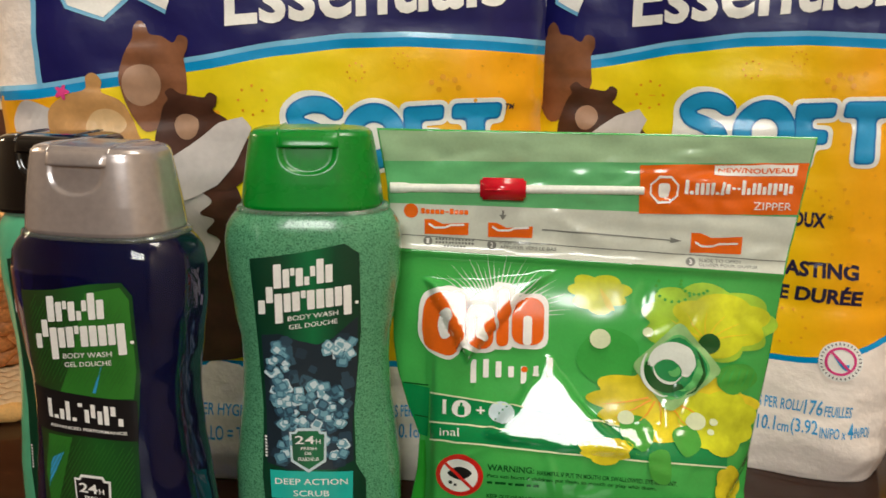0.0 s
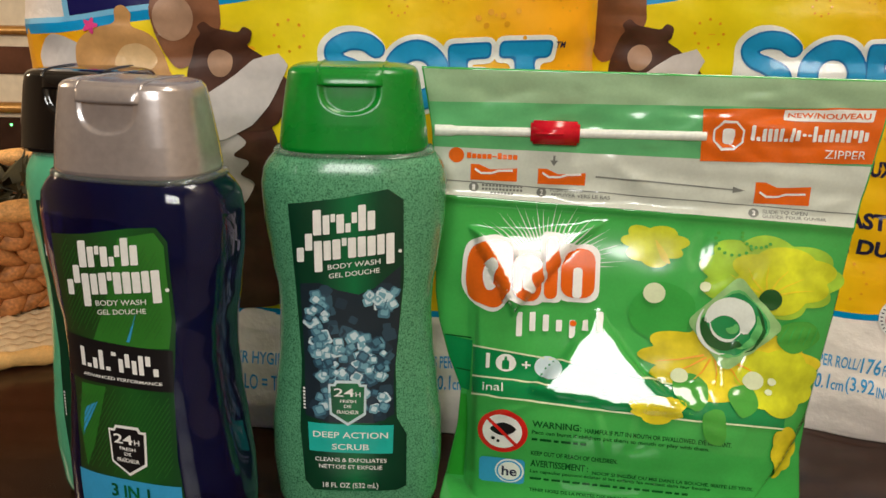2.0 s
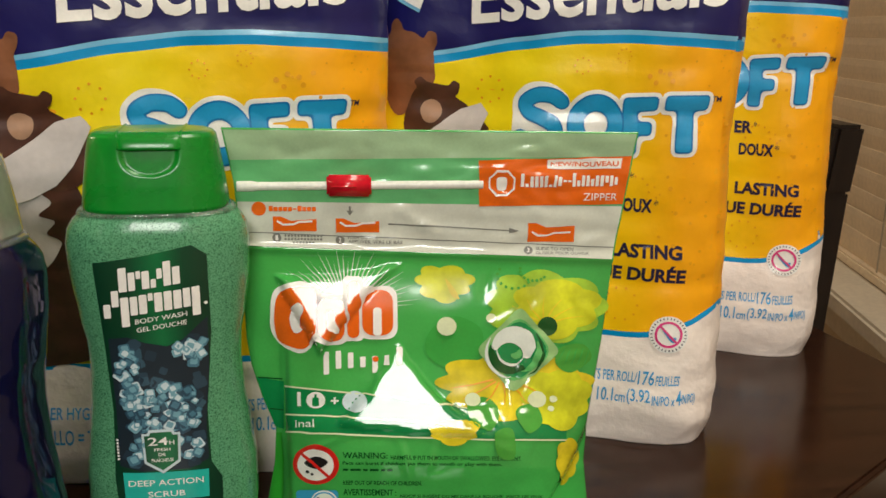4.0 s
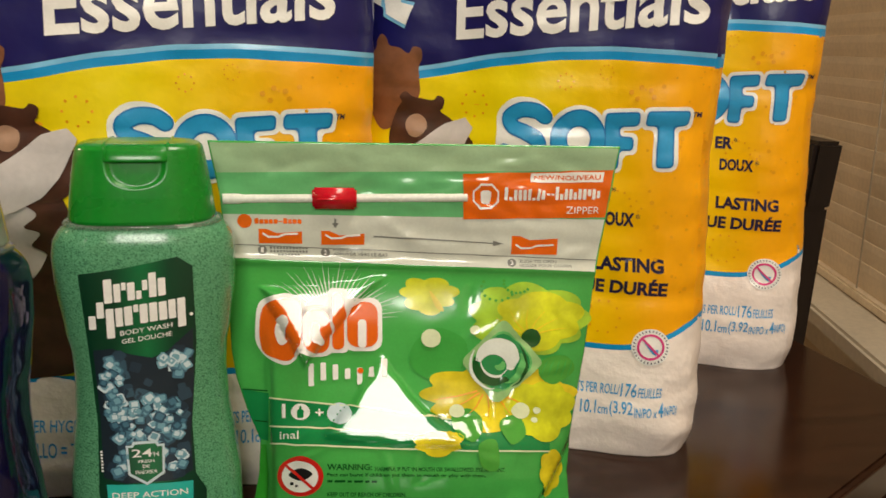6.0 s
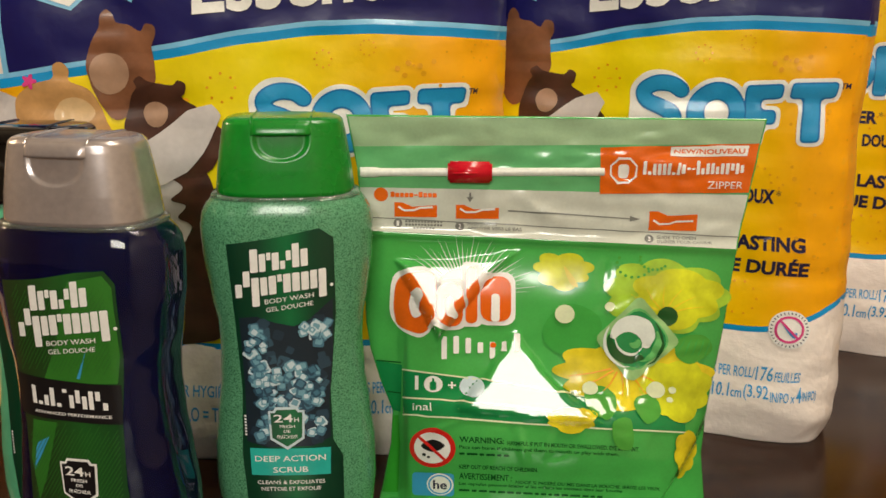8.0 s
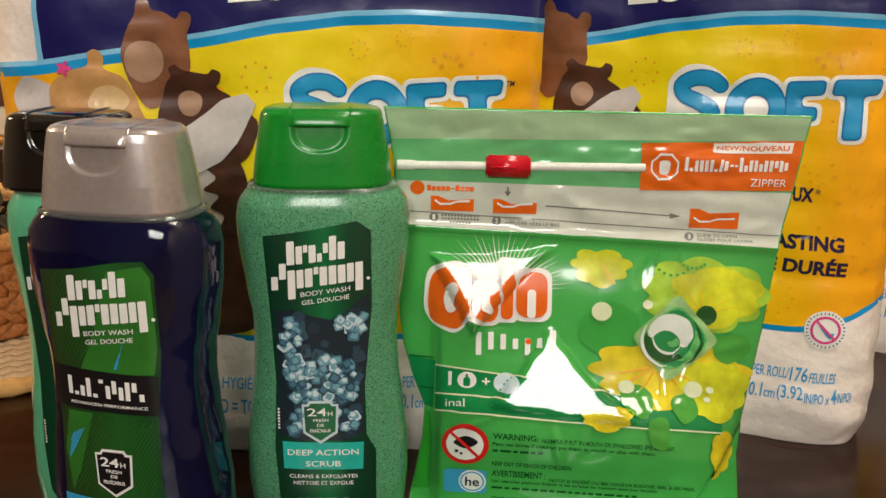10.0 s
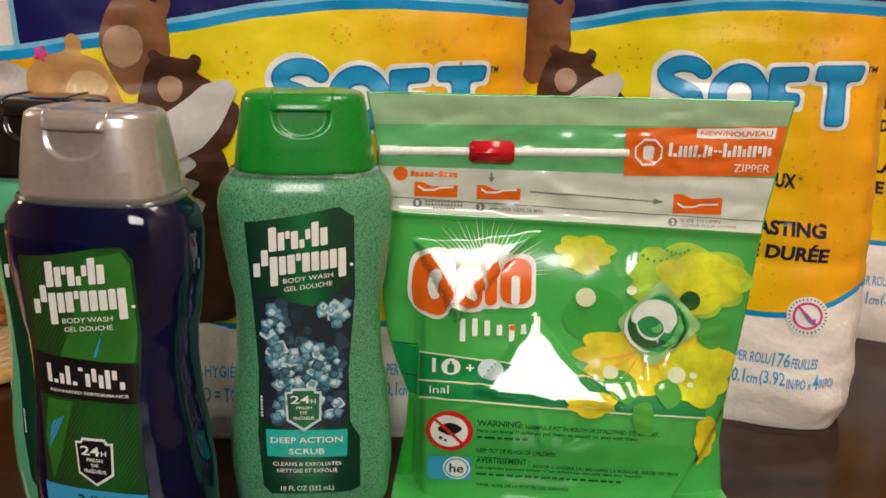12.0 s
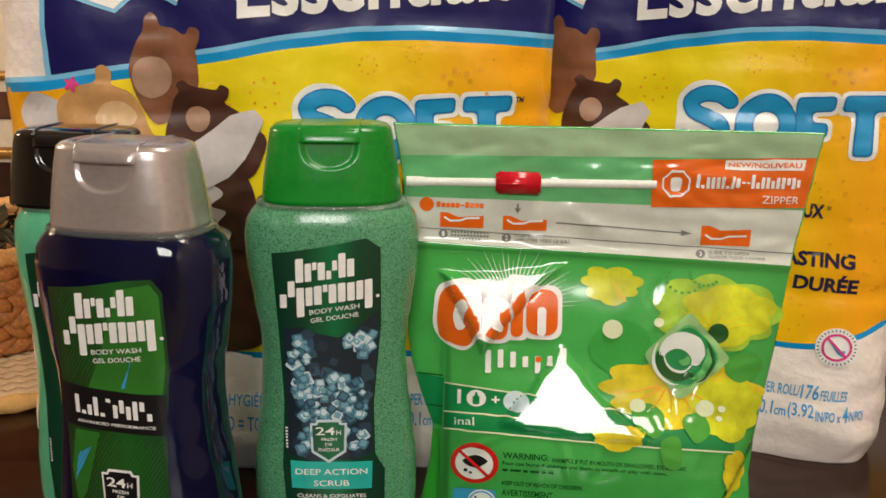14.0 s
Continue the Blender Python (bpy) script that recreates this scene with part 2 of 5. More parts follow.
for x0, z0, x1, z1 in ((WX0 - 0.06, WZ0 - 0.0, WX0, WZ1 + 0.06), (WX1, WZ0, WX1 + 0.06, WZ1 + 0.06), (WX0, WZ1, WX1, WZ1 + 0.06)):
    box(bm, x0, -0.02, z0, x1, 0.004, z1, 0.004)
part("window_frame", bm, TRIM, window, shaded=False)
part("window_sill", box(bmesh.new(), WX0 - 0.09, -0.12, WZ0 - 0.035, WX1 + 0.09, 0.055, WZ0, 0.006), TRIM, window, "deep cream window sill", False)
part("apron", box(bmesh.new(), WX0 - 0.06, -0.02, WZ0 - 0.11, WX1 + 0.06, 0.006, WZ0 - 0.037, 0.004), TRIM, window, shaded=False)
NIGHT = material("night_pane", (0.01, 0.01, 0.012), 0.06, vary=0.02)
part("pane", box(bmesh.new(), WX0, -0.14, WZ0, WX1, -0.13, WZ1), NIGHT, window, "dark night-time glass", False)

blind = thing("window_blind", EAST, "closed cream slatted blind hanging in the window", "blind")
slat_mesh = None
z, k = WZ0 + 0.046, 0
while z < WZ1 - 0.05:
    if slat_mesh is None:
        bm = bmesh.new()
        prof = [(-0.0035, -0.026), (-0.0008, -0.013), (0.0005, 0.0), (0.0008, 0.013), (-0.0004, 0.026)]
        cols = []
        for x in (WX0 + 0.012, WX1 - 0.012):
            cols.append([bm.verts.new((x, y, zz)) for y, zz in prof] + [bm.verts.new((x, y - 0.003, zz)) for y, zz in reversed(prof)])
        n = len(cols[0])
        for i in range(n):
            bm.faces.new((cols[0][i], cols[1][i], cols[1][(i + 1) % n], cols[0][(i + 1) % n]))
        bm.faces.new(cols[0]), bm.faces.new(cols[1][::-1])
        bmesh.ops.recalc_face_normals(bm, faces=bm.faces)
        slat = part("slat", bm, SLAT, blind, shaded=False)
        slat_mesh = slat.data
    else:
        slat = new("slat", slat_mesh)
        slat.parent = blind
    slat.location = (0, -0.045, z)
    slat.rotation_euler = (radians(-4 + 1.0 * math.sin(k * 2.3)), 0, radians(0.12 * math.sin(k * 1.7)))
    z, k = z + 0.0405, k + 1
part("bottom_rail", box(bmesh.new(), WX0 + 0.01, -0.062, WZ0 + 0.001, WX1 - 0.01, -0.034, WZ0 + 0.021, 0.004), SLAT, blind, shaded=False)
part("head_rail", box(bmesh.new(), WX0 + 0.005, -0.075, WZ1 - 0.05, WX1 - 0.005, -0.02, WZ1, 0.004), SLAT, blind, shaded=False)
for cx in (-0.35, 0.02, 0.36, 0.84):
    bm = bmesh.new()
    bmesh.ops.create_cone(bm, cap_ends=True, segments=8, radius1=0.0016, radius2=0.0016, depth=WZ1 - WZ0 - 0.06)
    for v in bm.verts:
        v.co += Vector((cx, -0.029, (WZ0 + WZ1) / 2))
    part("cord", bm, CORD, blind)

# the table: a corner points to the right, its edges run back and to the left
CORNER = Vector((0.4743, 0.4984))
FRONT, BACK = Vector((-0.838, -0.546)).normalized(), Vector((-0.0917, 0.996)).normalized()
table = thing("dining_table", Matrix.Identity(4), "dark brown polished wooden dining table", "table")
outline = [CORNER, CORNER + BACK * 0.95, CORNER + BACK * 0.95 + FRONT * 1.75, CORNER + FRONT * 1.75]


def slab(points, z0, z1, bevel):
    bm = bmesh.new()
    f = bm.faces.new([bm.verts.new((p[0], p[1], z0)) for p in points])
    r = bmesh.ops.extrude_face_region(bm, geom=[f])
    for v in r["geom"]:
        if isinstance(v, bmesh.types.BMVert):
            v.co.z = z1
    bmesh.ops.recalc_face_normals(bm, faces=bm.faces)
    bmesh.ops.bevel(bm, geom=bm.edges[:], offset=bevel, segments=3, affect="EDGES")
    return bm


part("tabletop", slab(outline, -0.032, 0.0, 0.004), OAK, table, shaded=False)
centre = sum(outline, Vector((0, 0))) / 4
inner = [centre + (p - centre) * 0.93 for p in outline]
for a, b in zip(inner, inner[1:] + inner[:1]):
    d = (b - a).normalized()
    n = Vector((-d.y, d.x)) * 0.012
    part("apron", slab([a - n, b - n, b + n, a + n], -0.115, -0.033, 0.002), OAK, table, shaded=False)
for p in inner:
    q = centre + (p - centre) * 0.955
    part("leg", slab([q + Vector(c) * 0.032 for c in ((-1, -1), (1, -1), (1, 1), (-1, 1))], FLOOR_Z, -0.034, 0.004), OAK, table, shaded=False)

# the chair beyond the table's corner
chair = thing("dining_chair", pose(0.4735, 0.757, FLOOR_Z, 0, 0, -95), "dark brown wooden dining chair with a tall back", "chair")


def tilted_bar(x0, x1, y0, y1, z0, z1, lean, bevel=0.004):
    bm = box(bmesh.new(), x0, y0, z0, x1, y1, z1, bevel)
    for v in bm.verts:
        v.co.y += max(0.0, v.co.z - 0.45) * lean
        v.co.x += max(0.0, v.co.z - 0.45) * 0.03 * (1 if v.co.x > -0.2 else -1)
    return bm


for x in (0.0, -0.40):
    part("back_post", tilted_bar(x - 0.011, x + 0.011, -0.016, 0.016, 0.0, 0.86, 0.08), CHAIR_WOOD, chair, shaded=False)
part("top_rail", tilted_bar(-0.415, 0.0150, -0.013, 0.015, 0.856, 0.923, 0.08, 0.004), CHAIR_WOOD, chair, shaded=False)
for i in range(5):
    part("back_slat", tilted_bar(-0.35 + i * 0.06, -0.315 + i * 0.06, -0.006, 0.006, 0.50, 0.86, 0.08, 0.002), CHAIR_WOOD, chair, shaded=False)
part("lower_rail", tilted_bar(-0.39, -0.01, -0.008, 0.008, 0.47, 0.505, 0.08, 0.002), CHAIR_WOOD, chair, shaded=False)
part("seat", box(bmesh.new(), -0.42, -0.42, 0.42, 0.02, -0.018, 0.455, 0.008), CHAIR_WOOD, chair, shaded=False)
for x in (-0.38, -0.02):
    part("leg", box(bmesh.new(), x - 0.017, -0.41, 0.0, x + 0.017, -0.375, 0.42, 0.003), CHAIR_WOOD, chair, shaded=False)


# ---------------------------------------------------------------- bathroom tissue packs
PACK_H, PACK_D = 0.40, 0.05


def pack_surface(left, right, seed, waist=0.0):
    uc, hw = (left + right) / 2, (right - left) / 2

    def warp(s, q, v):
        foot = max(0.0, 1 - max(v, 0.0) / 0.022) ** 2
        head = max(0.0, 1 - (PACK_H - v) / 0.03) ** 2
        crease = sum(math.exp(-((v - c) / 0.006) ** 2) for c in (0.104, 0.207, 0.31))
        k = 1 - 0.035 * foot - 0.06 * head - 0.006 * crease
        roll = 0.0022 * math.cos(s * math.pi * 2.6)
        x = uc + hw * s * k - waist * math.exp(-((v - 0.19) / 0.07) ** 2) * smooth(0.2, 0.9, s)
        y = PACK_D + PACK_D * q * (1 + 0.06 * smooth(0.07, 0.0, v) - 0.05 * foot - 0.2 * head - 0.022 * crease) + roll * q
        n = Vector((x * 22 + seed, q * 3, v * 30))
        r = 0.0016 * smooth(0.72, 0.95, abs(s)) * noise.noise(Vector((x * 70, q, v * 75 + seed))) + 0.0015 * noise.noise(n) + 0.0007 * noise.noise(n * 2.7) + 0.0007 * noise.noise(Vector((x * 15 + seed, q, v * 130)))
        r += 0.0016 * (1 - smooth(0.05, 0.085, v)) * noise.noise(Vector((x * 34 + seed, q * 2, v * 60)))
        return Vector((x + r * s * 0.6, y - (r + 0.004 * math.exp(-((v - 0.03) / 0.04) ** 2)) * -math.copysign(1, q) * min(1, abs(q) * 1.5), v))

    P = 5.0

    def front(u, v):
        s = max(-0.9999, min(0.9999, (u - uc) / hw))
        return warp(s, -((1 - abs(s) ** P) ** (1 / P)), v)

    def at_angle(t, v):
        c, s = math.cos(t), math.sin(t)
        return warp(math.copysign(abs(c) ** (2 / P), c), math.copysign(abs(s) ** (2 / P), s), v)

    return front, at_angle


def top_line(u):
    """Lower edge of the navy field across the pack."""
    pts = [(-0.30, 0.2195), (-0.253, 0.223), (-0.208, 0.230), (-0.166, 0.2385), (-0.12, 0.2470), (-0.085, 0.2512), (-0.054, 0.2522), (-0.02, 0.2510), (0.03, 0.2480)]
    for (a, b), (c, d) in zip(pts, pts[1:]):
        if u <= c:
            t = (u - a) / (c - a)
            return b + (d - b) * (t * t * (3 - 2 * t) * 0.3 + t * 0.7)
    return pts[-1][1]


def low_line(u):
    """Lower edge of the yellow field: it climbs towards the sides."""
    return 0.069 + 0.022 * max(0.0, (u + 0.05) / 0.062) ** 2 * (1 if u > -0.05 else 0) + 0.012 * max(0.0, (-0.2 - u) / 0.07) ** 2


def band(u0, u1, f, g, step=0.006):
    n = max(2, round((u1 - u0) / step))
    us = [u0 + (u1 - u0) * i / n for i in range(n + 1)]
    bm = bmesh.new()
    lo, hi = [bm.verts.new((u, f(u), 0)) for u in us], [bm.verts.new((u, g(u), 0)) for u in us]
    for i in range(n):
        bm.faces.new((lo[i], lo[i + 1], hi[i + 1], hi[i]))
    return bm


def rounded(points, r):
    """A polygon with its corners rounded off."""
    out, n = [], len(points)
    for i in range(n):
        p, a, b = Vector(points[i]), Vector(points[i - 1]), Vector(points[(i + 1) % n])
        da, db = (a - p), (b - p)
        k = min(r, da.length * 0.45, db.length * 0.45)
        p0, p1 = p + da.normalized() * k, p + db.normalized() * k
        for t in (0, 0.25, 0.5, 0.75, 1):
            q = p0 * (1 - t) ** 2 + p * 2 * t * (1 - t) + p1 * t * t
            out.append((q.x, q.y))
    return out


def stroke(points, width, n=7):
    """A thick line with round ends."""
    line = []
    k = len(points)
    for i in range(k - 1):
        p = [Vector(points[min(k - 1, max(0, i + d))]) for d in (-1, 0, 1, 2)]
        for q in range(n):
            t = q / n
            c = 0.5 * (2 * p[1] + (p[2] - p[0]) * t + (2 * p[0] - 5 * p[1] + 4 * p[2] - p[3]) * t * t + (3 * p[1] - p[0] - 3 * p[2] + p[3]) * t ** 3)
            line.append(c)
    line.append(Vector(points[-1]))
    up, down = [], []
    for i, p in enumerate(line):
        d = (line[min(len(line) - 1, i + 1)] - line[max(0, i - 1)]).normalized()
        o = Vector((-d.y, d.x)) * width / 2
        up.append(p + o), down.append(p - o)

    def cap(centre, a, turn):
        v = a - centre
        out = []
        for q in range(1, 6):
            t = turn * math.pi * q / 6
            out.append(centre + Vector((v.x * math.cos(t) - v.y * math.sin(t), v.x * math.sin(t) + v.y * math.cos(t))))
        return out

    pts = up + cap(line[-1], up[-1], -1) + down[::-1] + cap(line[0], down[0], -1)
    return [(p.x, p.y) for p in pts]


def soft_letters(g):
    """The four fat letters, grown by g for their white surround."""
    if g > 0:
        yield flat_poly(rounded([(-0.1215, 0.1835), (-0.104, 0.1795), (-0.0915, 0.1850), (-0.0875, 0.2010), (-0.0865, 0.2135), (-0.098, 0.2225), (-0.112, 0.2225), (-0.1215, 0.2130), (-0.1205, 0.2010)], 0.008))
    else:
        yield flat_poly(stroke([(-0.0920, 0.2110), (-0.0975, 0.2145), (-0.1060, 0.2148), (-0.1130, 0.2105), (-0.1110, 0.2048), (-0.1035, 0.2015), (-0.0965, 0.1975), (-0.0955, 0.1915), (-0.1020, 0.1872), (-0.1100, 0.1872), (-0.1155, 0.1900)], 0.0092 + 2 * g))
    cu, cv = -0.0715, 0.1985
    if g > 0:
        yield flat_poly(circle(cu, cv, 0.0172 + g, 40, 0.0178 + g))
    else:
        bm = ring_print(cu, cv, 0.0070 - g, 0.0172 + g, 40)
        for v in bm.verts:
            v.co.y = cv + (v.co.y - cv) * 1.03
        yield bm
    for pts in ([(-0.0552, 0.1815), (-0.0455, 0.1815), (-0.0455, 0.1925), (-0.0365, 0.1930), (-0.0365, 0.2010), (-0.0455, 0.2010), (-0.0455, 0.2065), (-0.0335, 0.2075), (-0.0338, 0.2160), (-0.0560, 0.2145)],
                [(-0.0222, 0.1835), (-0.0120, 0.1840), (-0.0120, 0.2080), (-0.0040, 0.2085), (-0.0040, 0.2175), (-0.0300, 0.2165), (-0.0298, 0.2075), (-0.0222, 0.2080)]):
        if g:
            c = Vector((sum(p[0] for p in pts) / len(pts), sum(p[1] for p in pts) / len(pts)))
            n, big = len(pts), []
            for i in range(n):
                p, a, b = Vector(pts[i]), Vector(pts[i - 1]), Vector(pts[(i + 1) % n])
                e, f = (p - a).normalized(), (b - p).normalized()
                big.append(tuple(p + (Vector((e.y, -e.x)) + Vector((f.y, -f.x))) * g))
            pts = big
        yield flat_poly(rounded(pts, 0.0030 + max(g, -0.0008)))


def petal(cu, cv, r):
    """A small five-lobed spot."""
    return [(cu + r * (0.75 + 0.25 * math.cos(5 * t)) * math.cos(t), cv + r * (0.75 + 0.25 * math.cos(5 * t)) * math.sin(t)) for t in [2 * math.pi * i / 40 for i in range(40)]]


def tissue_pack(m, left, right, seed, label, scale=1.0, waist=0.0):
    pack = thing("toilet_paper_pack", m @ Matrix.Scale(scale, 4), label, "toilet paper", "packs of toilet paper on the table")
    front, at_angle = pack_surface(left, right, seed, waist)
    levels = sorted({round(PACK_H * i / 72, 5) for i in range(73)} | {0.091, 0.094, 0.2415, 0.2480, 0.001, 0.003, 0.007})
    n = 132
    angles = [2 * math.pi * i / n for i in range(n)]
    bm = loft([[at_angle(t, v) for t in angles] for v in levels])
    for f in bm.faces:
        c = f.calc_center_median()
        z, side = c.z, c.x
        if side < left + 0.03 and z > 0.22:
            continue
        f.material_index = 0 if z < 0.091 else 2 if z < 0.094 else 1 if z < 0.2415 else 2 if z < 0.2480 else 3
    part("wrapper", bm, [WHITE_FILM, SIDE_ORANGE, CYAN, NAVY], pack)
    a, b = left + 0.003, right - 0.0015
    L = [0.0004 + 0.0003 * i for i in range(8)]
    nl = max(a, -0.246)
    stamp("lower_field", band(a, b, lambda u: 0.0035, low_line), front, L[0], WHITE_FILM, pack)
    stamp("yellow_field", band(a, b, lambda u: low_line(u) + 0.0035, lambda u: top_line(u) - 0.007), front, L[0], YELLOW, pack, "yellow to orange printed film")
    stamp("lower_blue_line", band(a, b, low_line, lambda u: low_line(u) + 0.0035), front, L[0], CYAN, pack)
    stamp("blue_line", band(a, b, lambda u: top_line(u) - 0.007, lambda u: top_line(u) - 0.0022), front, L[0], CYAN, pack)
    stamp("pale_blue_line", band(a, b, lambda u: top_line(u) - 0.0022, lambda u: top_line(u) + 0.0005), front, L[0], PALE_CYAN, pack)
    stamp("navy_field", band(nl, b, lambda u: top_line(u) + 0.0005, lambda u: 0.385), front, L[0], NAVY, pack, "dark blue printed field")
    if nl > a + 0.01:
        stamp("white_field", band(a, nl, lambda u: top_line(u) + 0.0005, lambda u: 0.385), front, L[0], WHITE_FILM, pack)
        stamp("pale_blue_line", flat_poly(strip([(nl - 0.001, 0.222), (nl - 0.002, 0.385)], 0.003)), front, L[1], PALE_CYAN, pack)
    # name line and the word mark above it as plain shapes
    stamp("lettering", lettering("Essentials", -0.1475, 0.254, -0.0025, 0.285, 0.022, 0.085), front, L[2], PRINT_WHITE, pack)
    for shift, mat, li in ((0.0022, PALE_CYAN, 1), (0.0, PRINT_WHITE, 2)):
        stamp("word_mark", flat_poly(*[strip([(max(u, left + 0.01), v) for u, v in s], 0.012 + shift * 2) for s in (
            [(-0.232, 0.285), (-0.224, 0.268), (-0.212, 0.264), (-0.202, 0.274)],
            [(-0.20, 0.276), (-0.192, 0.290), (-0.186, 0.272), (-0.176, 0.268)],
            [(-0.168, 0.284), (-0.162, 0.300), (-0.150, 0.306)],
            [(-0.14, 0.315), (-0.11, 0.325), (-0.08, 0.322)], [(-0.07, 0.325), (-0.03, 0.336), (-0.005, 0.332)]) if min(p[0] for p in s) > left + 0.02]), front, L[li], mat, pack)
    # the large word, with its white surround
    for grow, level, mat, note in ((0.0023, 1, PRINT_WHITE, ""), (0.0, 2, SOFT_BLUE, "rounded blue letter"), (-0.0010, 3, SOFT_LIGHT, "")):
        for shape in soft_letters(grow):
            stamp("lettering", shape, front, L[level], mat, pack, note)
    stamp("lettering", lettering("TM", -0.0025, 0.2135, 0.0025, 0.2165, 0.02), front, L[1], PRINT_NAVY, pack)
    for body, u0, v0, u1, v1 in (("ER", -0.0625, 0.163, -0.0495, 0.1715), ("*", -0.0488, 0.1680, -0.0460, 0.1712), ("DOUX", -0.058, 0.1475, -0.0335, 0.156), ("*", -0.0328, 0.1525, -0.0300, 0.1557), ("LASTING", -0.0585, 0.1195, -0.0145, 0.1285), ("UE DURÉE", -0.064, 0.105, -0.0115, 0.116)):
        stamp("lettering", lettering(body, u0, v0, u1, v1, 0.0 if body == "*" else 0.04), front, L[1], PRINT_NAVY, pack)
    # rings and flecks of dots on the yellow
    dots = []
    for cu, cv, r, k, d in ((-0.176, 0.219, 0.008, 7, 0.0008), (-0.081, 0.232, 0.0045, 8, 0.0006), (-0.135, 0.217, 0.0075, 8, 0.0008), (-0.057, 0.238, 0.004, 9, 0.0005), (-0.045, 0.160, 0.009, 12, 0.0008), (-0.05, 0.090, 0.010, 10, 0.0008), (0.004, 0.236, 0.005, 8, 0.0006)):
        for i in range(k):
            t = 2 * math.pi * i / k
            if left + 0.01 < cu + r * math.cos(t) < 0.009:
                dots.append(circle(cu + r * math.cos(t), cv + r * math.sin(t), d, 8))
    rng = random.Random(5)
    for i in range(46):
        u, v = rng.uniform(-0.034, 0.009), rng.uniform(0.10, 0.236)
        dots.append(circle(u, v, rng.choice((0.0007, 0.001, 0.0014)), 8))
    for u, v in ((-0.041, 0.227), (-0.035, 0.230), (-0.029, 0.2285), (-0.037, 0.2235), (-0.027, 0.2245)):
        dots.append(circle(u, v, 0.0015, 10))
    tagged(stamp("dot_pattern", flat_poly(*dots), front, L[1], DOT_ORANGE, pack), kind="stuff")
    # the printed picture, kept to plain rounded patches of colour
    if left < -0.25:
        stamp("picture_patch", flat_poly(blob([(-0.2660, 0.205), (-0.2560, 0.2155), (-0.2420, 0.211), (-0.2290, 0.203), (-0.2340, 0.195), (-0.2560, 0.193)])), front, L[1], TOWEL, pack)
    cut = lambda pts: [(max(u, left + 0.008), v) for u, v in pts]
    if left < -0.25:
        stamp("picture_patch", flat_poly(blob([(-0.2442, 0.2076), (-0.2406, 0.2141), (-0.2320, 0.2190), (-0.2235, 0.2216), (-0.2222, 0.2282), (-0.2180, 0.2302), (-0.2143, 0.2262), (-0.2149, 0.2203), (-0.2061, 0.2164), (-0.2015, 0.2092), (-0.1948, 0.1945), (-0.1832, 0.1847), (-0.1984, 0.1732), (-0.2259, 0.1797), (-0.2412, 0.1977)], 4)), front, L[2], TAN, pack)
        stamp("picture_patch", flat_poly(blob([(-0.2244, 0.2027), (-0.2204, 0.2099), (-0.2122, 0.2118), (-0.2052, 0.2076), (-0.2039, 0.2010), (-0.2122, 0.1955), (-0.2204, 0.1961)], 4)), front, L[3], TAN_LIGHT, pack)
        stamp("picture_patch", flat_poly(petal(-0.2351, 0.2200, 0.0042)), front, L[3], PINK, pack)
    stamp("picture_patch", flat_poly(blob(cut([(-0.2052, 0.2256), (-0.2033, 0.2367), (-0.1972, 0.2478), (-0.1960, 0.2537), (-0.1930, 0.2570), (-0.1899, 0.2544), (-0.1881, 0.2504), (-0.1817, 0.2491), (-0.1759, 0.2459), (-0.1728, 0.2498), (-0.1682, 0.2485), (-0.1679, 0.2432), (-0.1701, 0.2380), (-0.1691, 0.2288), (-0.1701, 0.2190), (-0.1801, 0.2059), (-0.1923, 0.1994), (-0.2009, 0.2092)]), 4)), front, L[2], BROWN, pack)
    if left < -0.25:
        stamp("picture_patch", flat_poly(blob(cut([(-0.2039, 0.2239), (-0.2015, 0.2315), (-0.1948, 0.2347), (-0.1868, 0.2328), (-0.1832, 0.2256), (-0.1862, 0.2171), (-0.1948, 0.2131), (-0.2015, 0.2164)]), 4)), front, L[3], BROWN_LIGHT, pack)
    stamp("picture_patch", flat_poly(blob(cut([(-0.1856, 0.2059), (-0.1832, 0.2131), (-0.1801, 0.2171), (-0.1814, 0.2203), (-0.1777, 0.2230), (-0.1734, 0.2203), (-0.1664, 0.2190), (-0.1606, 0.2184), (-0.1576, 0.2210), (-0.1536, 0.2190), (-0.1545, 0.2144), (-0.1563, 0.2118), (-0.1496, 0.2072), (-0.1435, 0.2010), (-0.1344, 0.1912), (-0.1466, 0.1699), (-0.1740, 0.1732), (-0.1878, 0.1896)]), 4)), front, L[4], DARK_BROWN, pack)
    stamp("picture_patch", flat_poly(blob(cut([(-0.1777, 0.2027), (-0.1759, 0.2079), (-0.1704, 0.2099), (-0.1655, 0.2066), (-0.1649, 0.2007), (-0.1691, 0.1961), (-0.1746, 0.1968)]), 4)), front, L[5], BROWN_LIGHT, pack)
    stamp("picture_patch", flat_poly(blob([(-0.200, 0.16), (-0.176, 0.175), (-0.150, 0.164), (-0.134, 0.135), (-0.132, 0.10), (-0.140, 0.078), (-0.165, 0.0715), (-0.190, 0.073), (-0.204, 0.10)])), front, L[1], DARK_BROWN, pack)
    stamp("picture_patch", flat_poly(blob([(-0.203, 0.165), (-0.184, 0.182), (-0.160, 0.178), (-0.150, 0.160), (-0.155, 0.142), (-0.164, 0.128), (-0.184, 0.118), (-0.200, 0.132)])), front, L[2], TOWEL, pack)
